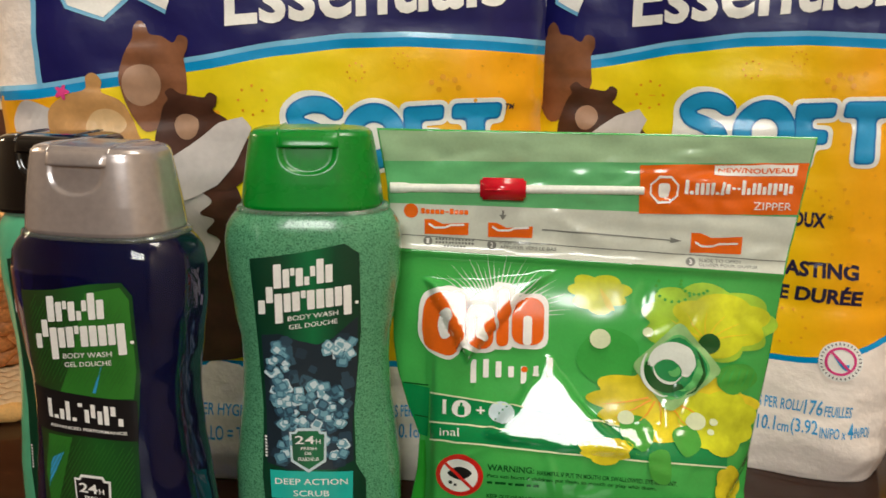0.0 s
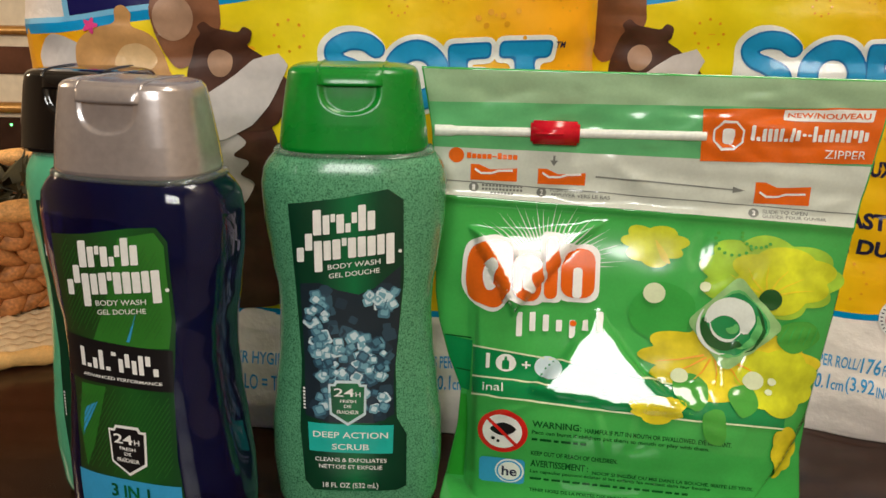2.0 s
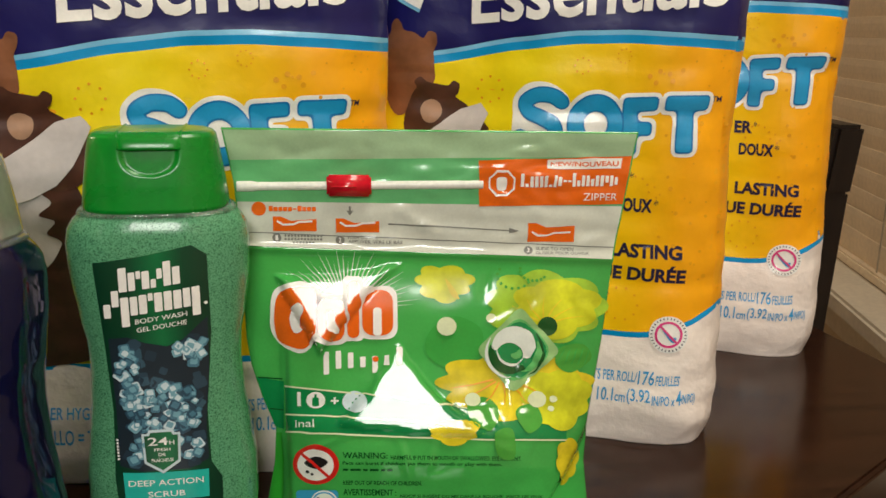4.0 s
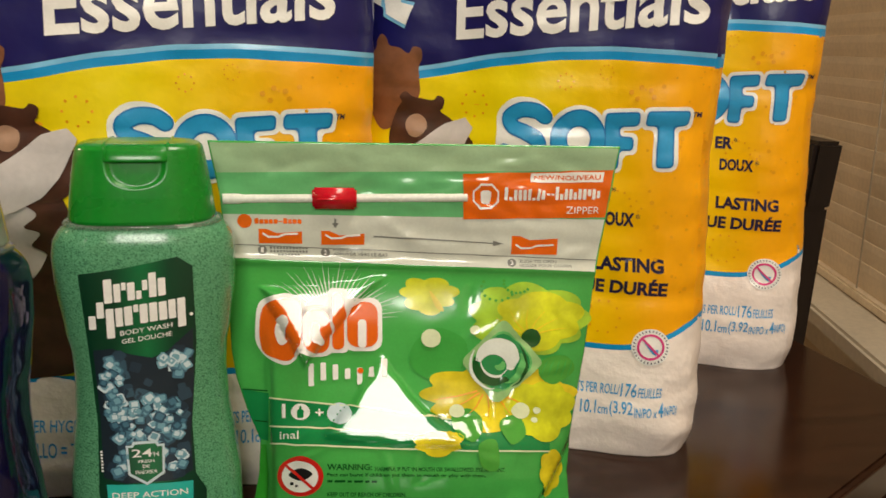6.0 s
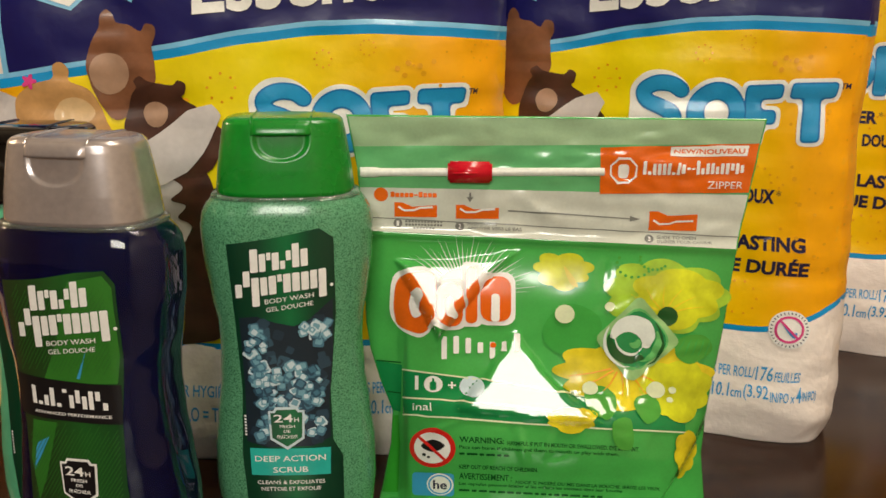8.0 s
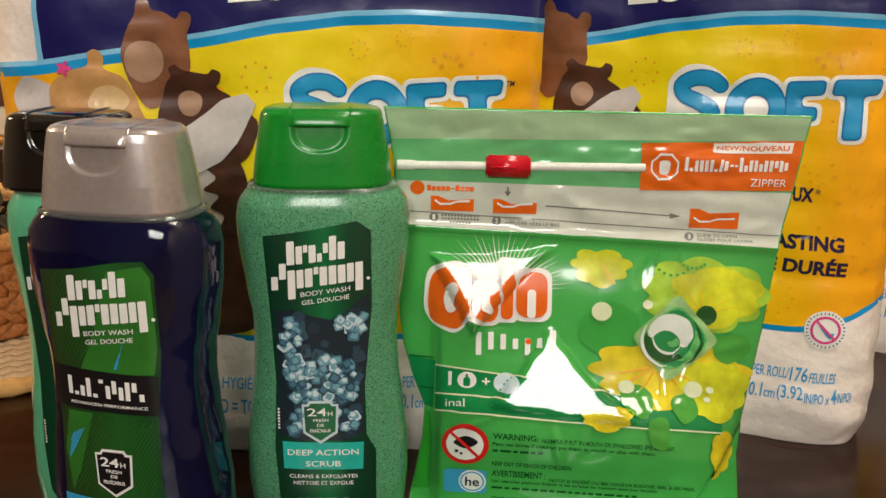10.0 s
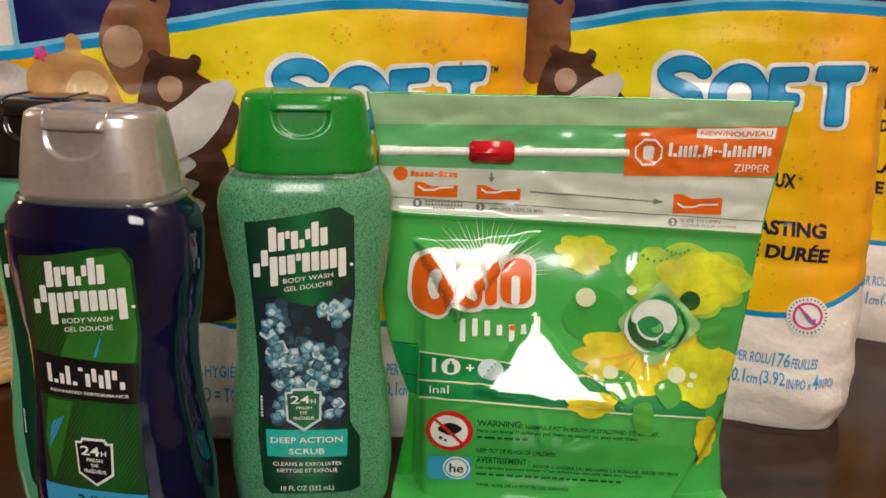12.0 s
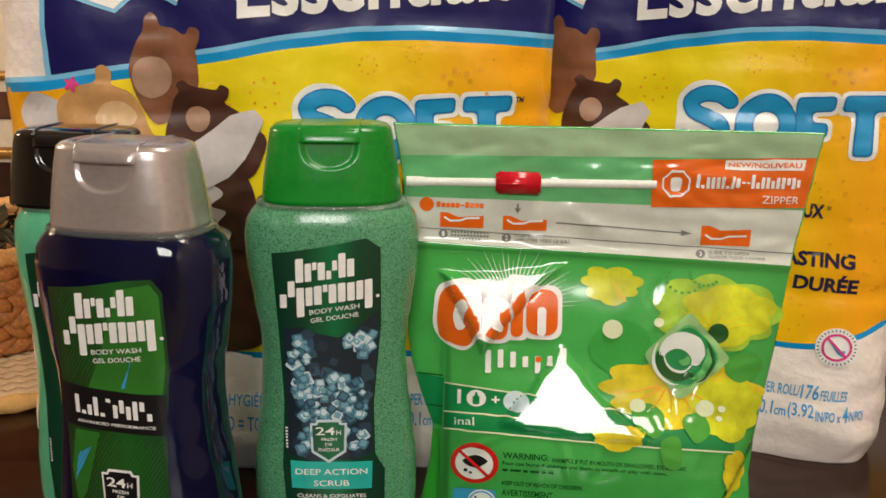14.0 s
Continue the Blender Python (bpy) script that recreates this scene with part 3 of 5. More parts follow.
    stamp("picture_patch", flat_poly(blob([(-0.168, 0.170), (-0.158, 0.176), (-0.146, 0.172), (-0.141, 0.155), (-0.145, 0.136), (-0.152, 0.132), (-0.156, 0.142), (-0.163, 0.146), (-0.158, 0.153), (-0.166, 0.156), (-0.159, 0.163)])), front, L[3], DARK_BROWN, pack)
    stamp("picture_patch", flat_poly(strip([(-0.197, 0.165), (-0.185, 0.171), (-0.174, 0.1755), (-0.163, 0.182), (-0.154, 0.190), (-0.147, 0.198), (-0.138, 0.2055)], [0.018, 0.022, 0.0245, 0.025, 0.023, 0.018, 0.008])), front, L[6], TOWEL, pack)
    # lower text and the round care mark
    blue = [("PAPIER HYGIÉNIQUE", -0.182, 0.0395, -0.124, 0.0490), ("1 ROLLO = TOTAL", -0.182, 0.0258, -0.130, 0.0345), ("SHEETS PER ROLL/", -0.0735, 0.0398, -0.0372, 0.0466), ("176", -0.0364, 0.0384, -0.0268, 0.0476), ("FEUILLES", -0.0258, 0.0384, -0.0119, 0.0450),
            ("x 10.1", -0.068, 0.0265, -0.0509, 0.0355), ("cm", -0.0497, 0.0265, -0.0435, 0.0312), ("(3.92", -0.0425, 0.0256, -0.0288, 0.0355), ("IN/PO x", -0.0278, 0.0265, -0.0144, 0.0325), ("4", -0.0137, 0.0265, -0.0105, 0.0355), ("IN/PO)", -0.0101, 0.0256, -0.0021, 0.0330)]
    for body, u0, v0, u1, v1 in blue:
        rise = 0.05 * (u0 + 0.0735) if u0 > -0.1 else 0.0
        stamp("lettering", lettering(body, u0, v0 + rise, u1, v1 + rise, 0.012, 0.05 if u0 > -0.1 else 0.0), front, L[1], PRINT_BLUE, pack)
    cu, cv = -0.0205, 0.0735
    stamp("care_mark", flat_poly(circle(cu, cv, 0.0115, 36)), front, L[2], PRINT_WHITE, pack)
    stamp("care_mark", ring_print(cu, cv, 0.0068, 0.0082), front, L[3], PINK, pack)
    stamp("care_mark", flat_poly(strip([(cu - 0.005, cv + 0.005), (cu + 0.005, cv - 0.005)], 0.0013)), front, L[4], PINK, pack)
    stamp("care_mark", flat_poly(blob([(cu - 0.004, cv + 0.003), (cu + 0.001, cv - 0.0015), (cu + 0.0045, cv - 0.0015), (cu + 0.0035, cv - 0.0050), (cu + 0.0005, cv - 0.0030)])), front, L[3], PRINT_BLUE, pack)
    ticks = [strip([(cu + 0.0094 * math.cos(t), cv + 0.0094 * math.sin(t)), (cu + 0.0106 * math.cos(t), cv + 0.0106 * math.sin(t))], 0.0006) for t in [2 * math.pi * i / 30 for i in range(30)]]
    tagged(stamp("care_mark_text", flat_poly(*ticks), front, L[3], PRINT_NAVY, pack), kind="stuff")
    return pack


tissue_pack(pose(0.035, 0.462, 0.0), -0.279, 0.021, 1.0, "large plastic-wrapped toilet paper pack behind the bottles")
tissue_pack(pose(0.246, 0.457, 0.0, 0, 0, -22), -0.225, 0.012, 7.0, "yellow and navy toilet paper pack turned behind the pouch", 1.012, 0.0045)
tissue_pack(pose(0.401, 0.590, 0.0, 0, 0, -25), -0.225, 0.008, 13.0, "toilet paper pack standing at the table's back edge", 1.10, 0.0055)


# ---------------------------------------------------------------- body wash bottles
def gel_speckle(m, dark, light, scale):
    """Fine scrub grains that hang in the gel."""
    t = m.node_tree
    b = t.nodes["Principled BSDF"]
    tc = next(n for n in t.nodes if n.type == "TEX_COORD")
    vo = t.nodes.new("ShaderNodeTexNoise")
    vo.inputs["Scale"].default_value, vo.inputs["Detail"].default_value, vo.inputs["Roughness"].default_value = scale, 5, 0.75
    t.links.new(tc.outputs["Object"], vo.inputs["Vector"])
    cr = t.nodes.new("ShaderNodeValToRGB")
    cr.color_ramp.elements[0].position, cr.color_ramp.elements[1].position = 0.34, 0.54
    cr.color_ramp.elements[0].color, cr.color_ramp.elements[1].color = (*lin(*dark), 1), (*lin(*light), 1)
    t.links.new(vo.outputs["Fac"], cr.inputs["Fac"])
    t.links.new(cr.outputs[0], b.inputs["Base Color"])
    return m


GEL_GREEN = gel_speckle(material("scrub_gel_bottle", lin(70, 150, 105), 0.2, coat=0.3, vary=0.1, bump=0.15, bump_scale=500), (20, 74, 48), (96, 164, 122), 1300)
GEL_TEAL = material("milky_teal_bottle", lin(92, 178, 136), 0.2, coat=0.4, vary=0.06, scale=20)
GEL_BLUE = material("clear_blue_bottle", (0.026, 0.026, 0.24), 0.07, coat=0.4, vary=0.05, transmission=0.92, ior=1.36)
GREEN_CAP = material("green_plastic", lin(6, 132, 38), 0.28, vary=0.08, scale=40, coat=0.25)
COLLAR = material("clear_collar", (0.75, 0.85, 0.78), 0.08, vary=0.03, transmission=0.9, ior=1.4)
SILVER_CAP = material("silver_plastic", lin(192, 182, 180), 0.24, metal=0.6, vary=0.05, scale=40, coat=0.2)
BLACK_CAP = material("black_plastic", lin(20, 17, 16), 0.12, vary=0.1, scale=40, coat=0.6)
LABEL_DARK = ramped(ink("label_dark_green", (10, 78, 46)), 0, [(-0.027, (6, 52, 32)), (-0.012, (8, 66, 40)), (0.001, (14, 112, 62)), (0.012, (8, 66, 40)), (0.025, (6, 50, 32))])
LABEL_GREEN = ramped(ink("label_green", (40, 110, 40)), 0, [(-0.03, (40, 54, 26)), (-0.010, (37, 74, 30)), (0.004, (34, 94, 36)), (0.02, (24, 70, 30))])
LABEL_LINE = ink("label_fine_line", (50, 112, 42))
LIME = ink("label_lime", (52, 122, 42))
TEAL_INK = ink("label_teal", (40, 184, 170))
SKY_INK = ink("label_sky_blue", (60, 160, 210))
SLATE = ink("label_slate", (28, 42, 52))
DIM_ICE = [ink("dim_ice_print", c) for c in ((36, 54, 68), (46, 70, 86), (58, 88, 104))]
ICE = [ink("ice_print", c) for c in ((206, 224, 230), (118, 168, 184), (74, 120, 140), (44, 76, 96))]

PROFILE = [(0.0, 0.0345, 0.0195), (0.002, 0.037, 0.022), (0.008, 0.0385, 0.0235), (0.027, 0.0403, 0.025), (0.045, 0.0400, 0.025), (0.064, 0.0378, 0.0245), (0.082, 0.0355, 0.0243), (0.100, 0.0346, 0.0243), (0.112, 0.0352, 0.0243), (0.124, 0.0375, 0.0245), (0.144, 0.0402, 0.0248), (0.158, 0.0408, 0.0245), (0.165, 0.0398, 0.0238), (0.170, 0.0370, 0.0225), (0.1735, 0.0330, 0.0205), (0.176, 0.0305, 0.0190)]
BODY_P = 2.8


def profile_at(z):
    z = max(0.0, min(0.176, z))
    for (z0, a0, b0), (z1, a1, b1) in zip(PROFILE, PROFILE[1:]):
        if z <= z1:
            t = (z - z0) / (z1 - z0)
            t = t * t * (3 - 2 * t) * 0.5 + t * 0.5
            return a0 + (a1 - a0) * t, b0 + (b1 - b0) * t
    return PROFILE[-1][1:]


def bottle_front(u, v):
    a, b = profile_at(v)
    s = max(-0.999, min(0.999, u / a))
    return Vector((u, -b * (1 - abs(s) ** BODY_P) ** (1 / BODY_P), v))


CAP = [(0.174, 0.0318, 0.0218), (0.1755, 0.0322, 0.0222), (0.186, 0.0310, 0.0212), (0.197, 0.0293, 0.0198), (0.2035, 0.0282, 0.0189), (0.2068, 0.0274, 0.0183), (0.2083, 0.0260, 0.0171), (0.2091, 0.0236, 0.0152), (0.2096, 0.018, 0.0110)]


def shield(cu, cv, w, h):
    return [(cu - w * 0.5, cv + h * 0.42), (cu - w * 0.36, cv + h * 0.42), (cu - w * 0.30, cv + h * 0.5), (cu + w * 0.30, cv + h * 0.5), (cu + w * 0.36, cv + h * 0.42), (cu + w * 0.5, cv + h * 0.42), (cu + w * 0.47, cv - h * 0.25), (cu, cv - h * 0.5), (cu - w * 0.47, cv - h * 0.25)]


def bottle(m, gel, cap_mat, label, art, scale=1.0):
    ob = thing("body_wash_bottle", m @ Matrix.Scale(scale, 4), label, "bottle", "body wash bottles on the table")
    zs = sorted({0.176 * i / 80 for i in range(81)} | {0.0008, 0.001})
    part("body", loft([oval(*profile_at(z), z, 112, BODY_P) for z in zs]), gel, ob)
    # cap: tapered oval shell, with a thumb notch under the lid's lip
    rings, fine = [], []
    for (z0, a0, b0), (z1, a1, b1) in zip(CAP, CAP[1:]):
        k = 24 if z1 - z0 > 0.005 else 4
        fine += [(z0 + (z1 - z0) * i / k, a0 + (a1 - a0) * i / k, b0 + (b1 - b0) * i / k) for i in range(k)]
    fine.append(CAP[-1])
    for z, a, b in fine:
        ring = []
        for x, y, zz in oval(a, b, z, 240, 2.9):
            if y < 0 and 0.189 < z < 0.2022:
                # thumb scoop: flat above, rounded below
                edge = 0.0132 * max(0.0, 1 - ((0.2022 - z) / 0.0118) ** 3.2) ** 0.5 if z > 0.1904 else 0
                if abs(x) < edge:
                    y += 0.0013 * smooth(0.0, 0.0028, edge - abs(x))
            ring.append((x, y, zz))
        rings.append(ring)
    cap = part("cap", loft(rings), cap_mat, ob)
    # the lid's front edge: a thin rounded overhang that dies out at its ends
    lip = bmesh.new()
    rows = []
    for x in np.linspace(-0.0136, 0.0136, 25):
        fade = smooth(0.0136, 0.0118, abs(x))
        row = []
        for z, out in ((0.2024, -0.0016), (0.2019, 0.0000), (0.2018, 0.0007), (0.2022, 0.0012), (0.2030, 0.0013), (0.2046, 0.0010), (0.2062, 0.0006), (0.2076, 0.0001), (0.2084, -0.0010)):
            a, b = next((a0 + (a1 - a0) * (z - z0) / (z1 - z0), b0 + (b1 - b0) * (z - z0) / (z1 - z0)) for (z0, a0, b0), (z1, a1, b1) in zip(CAP, CAP[1:]) if z <= z1)
            row.append(lip.verts.new((x, -b * (1 - abs(x / a) ** 2.9) ** (1 / 2.9) - (out * fade if out > 0 else out) + 0.0001, z)))
        rows.append(row)
    for a, b in zip(rows, rows[1:]):
        for q in range(len(a) - 1):
            lip.faces.new((a[q], b[q], b[q + 1], a[q + 1]))
    part("lid_lip", lip, cap_mat, cap)
    part("collar", loft([oval(a, b, z, 72, 2.8) for z, a, b in ((0.1712, 0.0330, 0.0205), (0.1722, 0.0347, 0.0219), (0.1730, 0.0350, 0.0222), (0.1739, 0.0344, 0.0218), (0.1746, 0.0325, 0.0205))]), COLLAR, ob, "clear rim under the cap")
    for x in (-0.0135, 0.0135):
        seam = bmesh.new()
        pts = [(-0.0175, 0.2071), (-0.0163, 0.2085), (-0.0145, 0.2093), (-0.010, 0.2097), (0.0, 0.20985), (0.010, 0.2097), (0.0145, 0.2093)]
        rows = [[seam.verts.new((x + d, y, z - 0.0001 + (0.0006 if d == 0 else 0))) for d in (-0.0006, 0, 0.0006)] for y, z in pts]
        for a, b in zip(rows, rows[1:]):
            for j in (0, 1):
                seam.faces.new((a[j], a[j + 1], b[j + 1], b[j]))
        part("lid_seam", seam, INK_BLACK if cap_mat is BLACK_CAP else cap_mat, cap)
    if art:
        art(ob)
    return ob


WORD_A = [(0.0, 1.0), (0.0, 0.76), (0.46, 0.78), (0.0, 0.74), (0.0, 0.36), (0.34, 0.76), (0.0, 1.02), (0.0, 0.74)]
WIDE_A = [1.1, 0.9, 0.6, 1.0, 0.7, 0.7, 1.0, 1.0]
WORD_B = [(0.0, 0.55), (0.42, 1.06), (-0.42, 0.76), (0.0, 0.74), (0.0, 0.76), (0.48, 0.78), (0.0, 0.76), (0.0, 0.76), (0.0, 0.74), (0.0, 0.76), (-0.40, 0.76)]
WIDE_B = [0.9, 0.9, 1.0, 0.9, 1.0, 0.6, 1.0, 1.0, 1.0, 0.9, 1.0]
WORD_C = [(0.0, 1.0), (0.0, 0.2), (0.0, 0.55), (0.0, 1.0), (0.0, 0.2), (0.8, 1.0), (0.0, 0.7), (0.3, 1.0), (0.0, 0.7), (0.0, 1.0), (0.5, 1.0), (0.0, 0.4)]


def label_sheet(ob, outline, mat):
    stamp("label", flat_poly(outline), bottle_front, 0.0003, mat, ob, "glossy printed label", 0.004)


def word_marks(ob, u, v, k=1.0):
    stamp("word_mark", bars(u - 0.0160 * k, v + 0.0042 * k, u + 0.0108 * k, v + 0.0152 * k, WORD_A, 0.17, 0.13, WIDE_A, 0.16), bottle_front, 0.0010, PRINT_WHITE, ob, "white word mark drawn as plain bars")
    stamp("word_mark", bars(u - 0.0232 * k, v - 0.0082 * k, u + 0.0188 * k, v + 0.0036 * k, WORD_B, 0.17, 0.13, WIDE_B, 0.16), bottle_front, 0.0010, PRINT_WHITE, ob)
    stamp("word_mark", flat_poly(circle(u + 0.0208 * k, v - 0.0022 * k, 0.0008, 10)), bottle_front, 0.0010, PRINT_WHITE, ob)


def green_art(ob):
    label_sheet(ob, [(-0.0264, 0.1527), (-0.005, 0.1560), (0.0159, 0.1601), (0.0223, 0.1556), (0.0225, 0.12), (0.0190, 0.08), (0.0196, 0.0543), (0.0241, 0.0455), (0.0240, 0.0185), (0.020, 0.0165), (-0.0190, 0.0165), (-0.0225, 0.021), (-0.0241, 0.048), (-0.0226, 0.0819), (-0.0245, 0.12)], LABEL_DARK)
    stamp("ice_field", flat_poly([(-0.0222, 0.1175), (-0.014, 0.1185), (-0.006, 0.1155), (0.003, 0.1135), (0.010, 0.1165), (0.016, 0.122), (0.0212, 0.1265), (0.0205, 0.10), (0.0182, 0.075), (0.0185, 0.056), (0.010, 0.052), (-0.012, 0.052), (-0.0215, 0.055), (-0.0212, 0.083)]), bottle_front, 0.0006, SLATE, ob, "", 0.004)
    rng = random.Random(11)
    for i in range(64):
        # dim cubes far down in the picture
        v = rng.uniform(0.056, 0.1165)
        u = rng.uniform(-0.0175, 0.0165) if v < 0.110 else rng.choice((rng.uniform(-0.018, -0.010), rng.uniform(0.009, 0.017)))
        s, t = rng.uniform(0.0016, 0.0028), rng.uniform(0, 1.5)
        quad = [(u + s * 1.3 * math.cos(t + a), v + s * 1.3 * math.sin(t + a)) for a in (0.1, 1.4, 1.75, 3.0, 3.3, 4.55, 4.9, 6.1)]
        stamp("ice_cube", flat_poly(quad), bottle_front, 0.0007 + 0.000001 * i, rng.choice(DIM_ICE), ob, "", 0.02)
    for i in range(200):
        zone = i % 5
        if zone == 0:
            u, v = rng.uniform(-0.0190, -0.0100), rng.uniform(0.080, 0.1165)
        elif zone == 1:
            u, v = rng.uniform(0.0060, 0.0190), rng.uniform(0.104, 0.1245)
        elif zone == 2:
            u, v = rng.uniform(-0.0185, 0.0155), rng.uniform(0.072, 0.096)
        else:
            u, v = rng.uniform(-0.0175, 0.0165), rng.uniform(0.057, 0.090)
        if (u - 0.004) ** 2 / 0.008 ** 2 + (v - 0.103) ** 2 / 0.0075 ** 2 < 1 or v > 0.1145 + 0.45 * max(0, u - 0.008) + (0.002 if u < -0.012 else -0.001):
            continue
        if abs(u) > 0.0155 and v < 0.085:
            continue
        s, t = rng.uniform(0.0013, 0.0025), rng.uniform(0, 1.5)
        k = rng.choices((0, 1, 2, 3), (2, 4, 4, 3))[0]
        quad = [(u + s * 1.3 * math.cos(t + a), v + s * 1.3 * math.sin(t + a)) for a in (0.1, 1.4, 1.75, 3.0, 3.3, 4.55, 4.9, 6.1)]
        lift = 0.0008 + 0.000003 * i
        stamp("ice_cube", flat_poly(quad), bottle_front, lift, ICE[k], ob, "", 0.02)
        stamp("ice_cube", flat_poly([(u + (p - u) * 0.62 + 0.0002, v + (q - v) * 0.62 + 0.0003) for p, q in quad]), bottle_front, lift + 0.00002, ICE[max(0, k - 1)] if k else ICE[1], ob, "", 0.02)
    word_marks(ob, 0.0, 0.1355)
    for body, u0, v0, u1, v1 in (("BODY WASH", -0.0098, 0.1247, 0.0126, 0.1270), ("GEL DOUCHE", -0.0094, 0.1208, 0.0122, 0.1230)):
        stamp("lettering", lettering(body, u0, v0, u1, v1, 0.006, 0.14), bottle_front, 0.0012, PRINT_WHITE, ob, "", 0.01)
    stamp("shield", flat_poly(shield(-0.0022, 0.0620, 0.0172, 0.0222)), bottle_front, 0.0014, ICE[0], ob, "", 0.006)
    stamp("shield", flat_poly(shield(-0.0022, 0.0622, 0.0150, 0.0192)), bottle_front, 0.0016, LABEL_DARK, ob, "", 0.006)
    stamp("teal_band", flat_poly([(-0.0200, 0.0375), (0.0178, 0.0365), (0.0182, 0.0508), (-0.0203, 0.0517)]), bottle_front, 0.0008, TEAL_INK, ob, "teal printed band", 0.004)
    for body, u0, v0, u1, v1, sl in (("24", -0.0082, 0.0655, 0.0008, 0.0695, 0), ("H", 0.0014, 0.0655, 0.0036, 0.0678, 0), ("FRESH", -0.0055, 0.0625, 0.0016, 0.0640, 0), ("DE", -0.0038, 0.0600, -0.0006, 0.0615, 0), ("FRAÎCHEUR", -0.0070, 0.0570, 0.0028, 0.0592, 0),
                                   ("DEEP ACTION", -0.0178, 0.0452, 0.0156, 0.0482, -0.01), ("SCRUB", -0.0095, 0.0392, 0.0072, 0.0422, -0.01), ("CLEANS & EXFOLIATES", -0.0172, 0.0332, 0.0150, 0.0352, -0.02), ("NETTOIE ET EXFOLIE", -0.0155, 0.0296, 0.0130, 0.0316, -0.02), ("18 FL OZ (532 mL)", -0.0140, 0.0186, 0.0112, 0.0222, -0.01)):
        stamp("lettering", lettering(body, u0, v0, u1, v1, 0.008, sl), bottle_front, 0.0019, PRINT_WHITE, ob, "", 0.01)
    stamp("code_bars", flat_poly(*[round_rect(-0.0222, 0.058 + 0.0016 * i, -0.0212, 0.059 + 0.0016 * i, 0.0002) for i in range(7)]), bottle_front, 0.0009, PRINT_WHITE, ob, "", 0.02)


def blue_art(ob):
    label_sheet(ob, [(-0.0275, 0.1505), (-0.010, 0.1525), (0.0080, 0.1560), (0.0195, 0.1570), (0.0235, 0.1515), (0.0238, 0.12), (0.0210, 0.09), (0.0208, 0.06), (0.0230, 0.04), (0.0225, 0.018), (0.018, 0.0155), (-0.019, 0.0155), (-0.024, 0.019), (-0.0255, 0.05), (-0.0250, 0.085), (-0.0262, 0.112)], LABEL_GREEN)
    stamp("lime_field", flat_poly([(0.004, 0.152), (0.0188, 0.1550), (0.0222, 0.150), (0.0226, 0.12), (0.0205, 0.1075), (-0.012, 0.1075), (-0.004, 0.125)]), bottle_front, 0.0005, LIME, ob, "", 0.004)
    stamp("lime_field", flat_poly([(-0.020, 0.0885), (-0.008, 0.0885), (-0.016, 0.062), (-0.021, 0.05), (-0.0235, 0.07)]), bottle_front, 0.0005, LIME, ob, "", 0.004)
    stamp("bolt_mark", flat_poly([(0.009, 0.1225), (0.0035, 0.1095), (0.005, 0.1095)]), bottle_front, 0.0007, SKY_INK, ob, "", 0.004)
    stamp("bolt_mark", flat_poly([(-0.0185, 0.078), (-0.0125, 0.0815), (-0.017, 0.073), (-0.022, 0.064), (-0.020, 0.075)]), bottle_front, 0.0007, SKY_INK, ob, "", 0.004)
    lines = []
    for v0, v1 in ((0.0495, 0.0885), (0.1105, 0.1500)):
        for k in range(52):
            c = -0.045 + k * 0.0017
            pts = [(u, v0 + (u - c) * 1.6) for u in np.linspace(-0.0225, 0.0190, 12)]
            pts = [p for p in pts if v0 <= p[1] <= v1]
            if len(pts) > 1:
                lines.append(strip(pts, 0.00026))
    tagged(stamp("fine_line", flat_poly(*lines), bottle_front, 0.00075, LABEL_LINE, ob, "", 0.006), kind="stuff")
    word_marks(ob, 0.0018, 0.1347, 0.98)
    for body, u0, v0, u1, v1 in (("BODY WASH", -0.0080, 0.1237, 0.0138, 0.1259), ("GEL DOUCHE", -0.0076, 0.1200, 0.0134, 0.1221)):
        stamp("lettering", lettering(body, u0, v0, u1, v1, 0.006, 0.12), bottle_front, 0.0012, PRINT_WHITE, ob, "", 0.01)
    stamp("black_band", flat_poly([(-0.0262, 0.0905), (0.0212, 0.0890), (0.0218, 0.1070), (-0.0263, 0.1095)]), bottle_front, 0.0008, INK_BLACK, ob, "black printed band", 0.004)
    stamp("word_mark", bars(-0.0185, 0.0968, 0.0165, 0.1052, WORD_C, 0.3, -0.03, None, 0.12), bottle_front, 0.0012, PRINT_WHITE, ob)
    stamp("shield", flat_poly(shield(0.0, 0.0610, 0.0172, 0.0226)), bottle_front, 0.0008, PRINT_WHITE, ob, "", 0.006)
    stamp("shield", flat_poly(shield(0.0, 0.0612, 0.0152, 0.0200)), bottle_front, 0.0011, INK_BLACK, ob, "", 0.006)
    stamp("sky_band", flat_poly([(-0.0252, 0.0300), (0.0224, 0.0300), (0.0218, 0.0470), (-0.0255, 0.0485)]), bottle_front, 0.0008, SKY_INK, ob, "sky blue printed band", 0.004)
    for body, u0, v0, u1, v1, mat in (("ADVANCED PERFORMANCE", -0.0175, 0.0928, 0.0172, 0.0942, PRINT_WHITE), ("24", -0.0060, 0.0645, 0.0026, 0.0688, PRINT_WHITE), ("H", 0.0032, 0.0645, 0.0056, 0.0668, PRINT_WHITE), ("FRESH", -0.0036, 0.0615, 0.0036, 0.0631, PRINT_WHITE), ("DE", -0.0016, 0.0592, 0.0016, 0.0606, PRINT_WHITE), ("FRAÎCHEUR", -0.0050, 0.0562, 0.0050, 0.0584, PRINT_WHITE), ("3 IN 1", -0.0090, 0.0395, 0.0085, 0.0455, LABEL_DARK)):
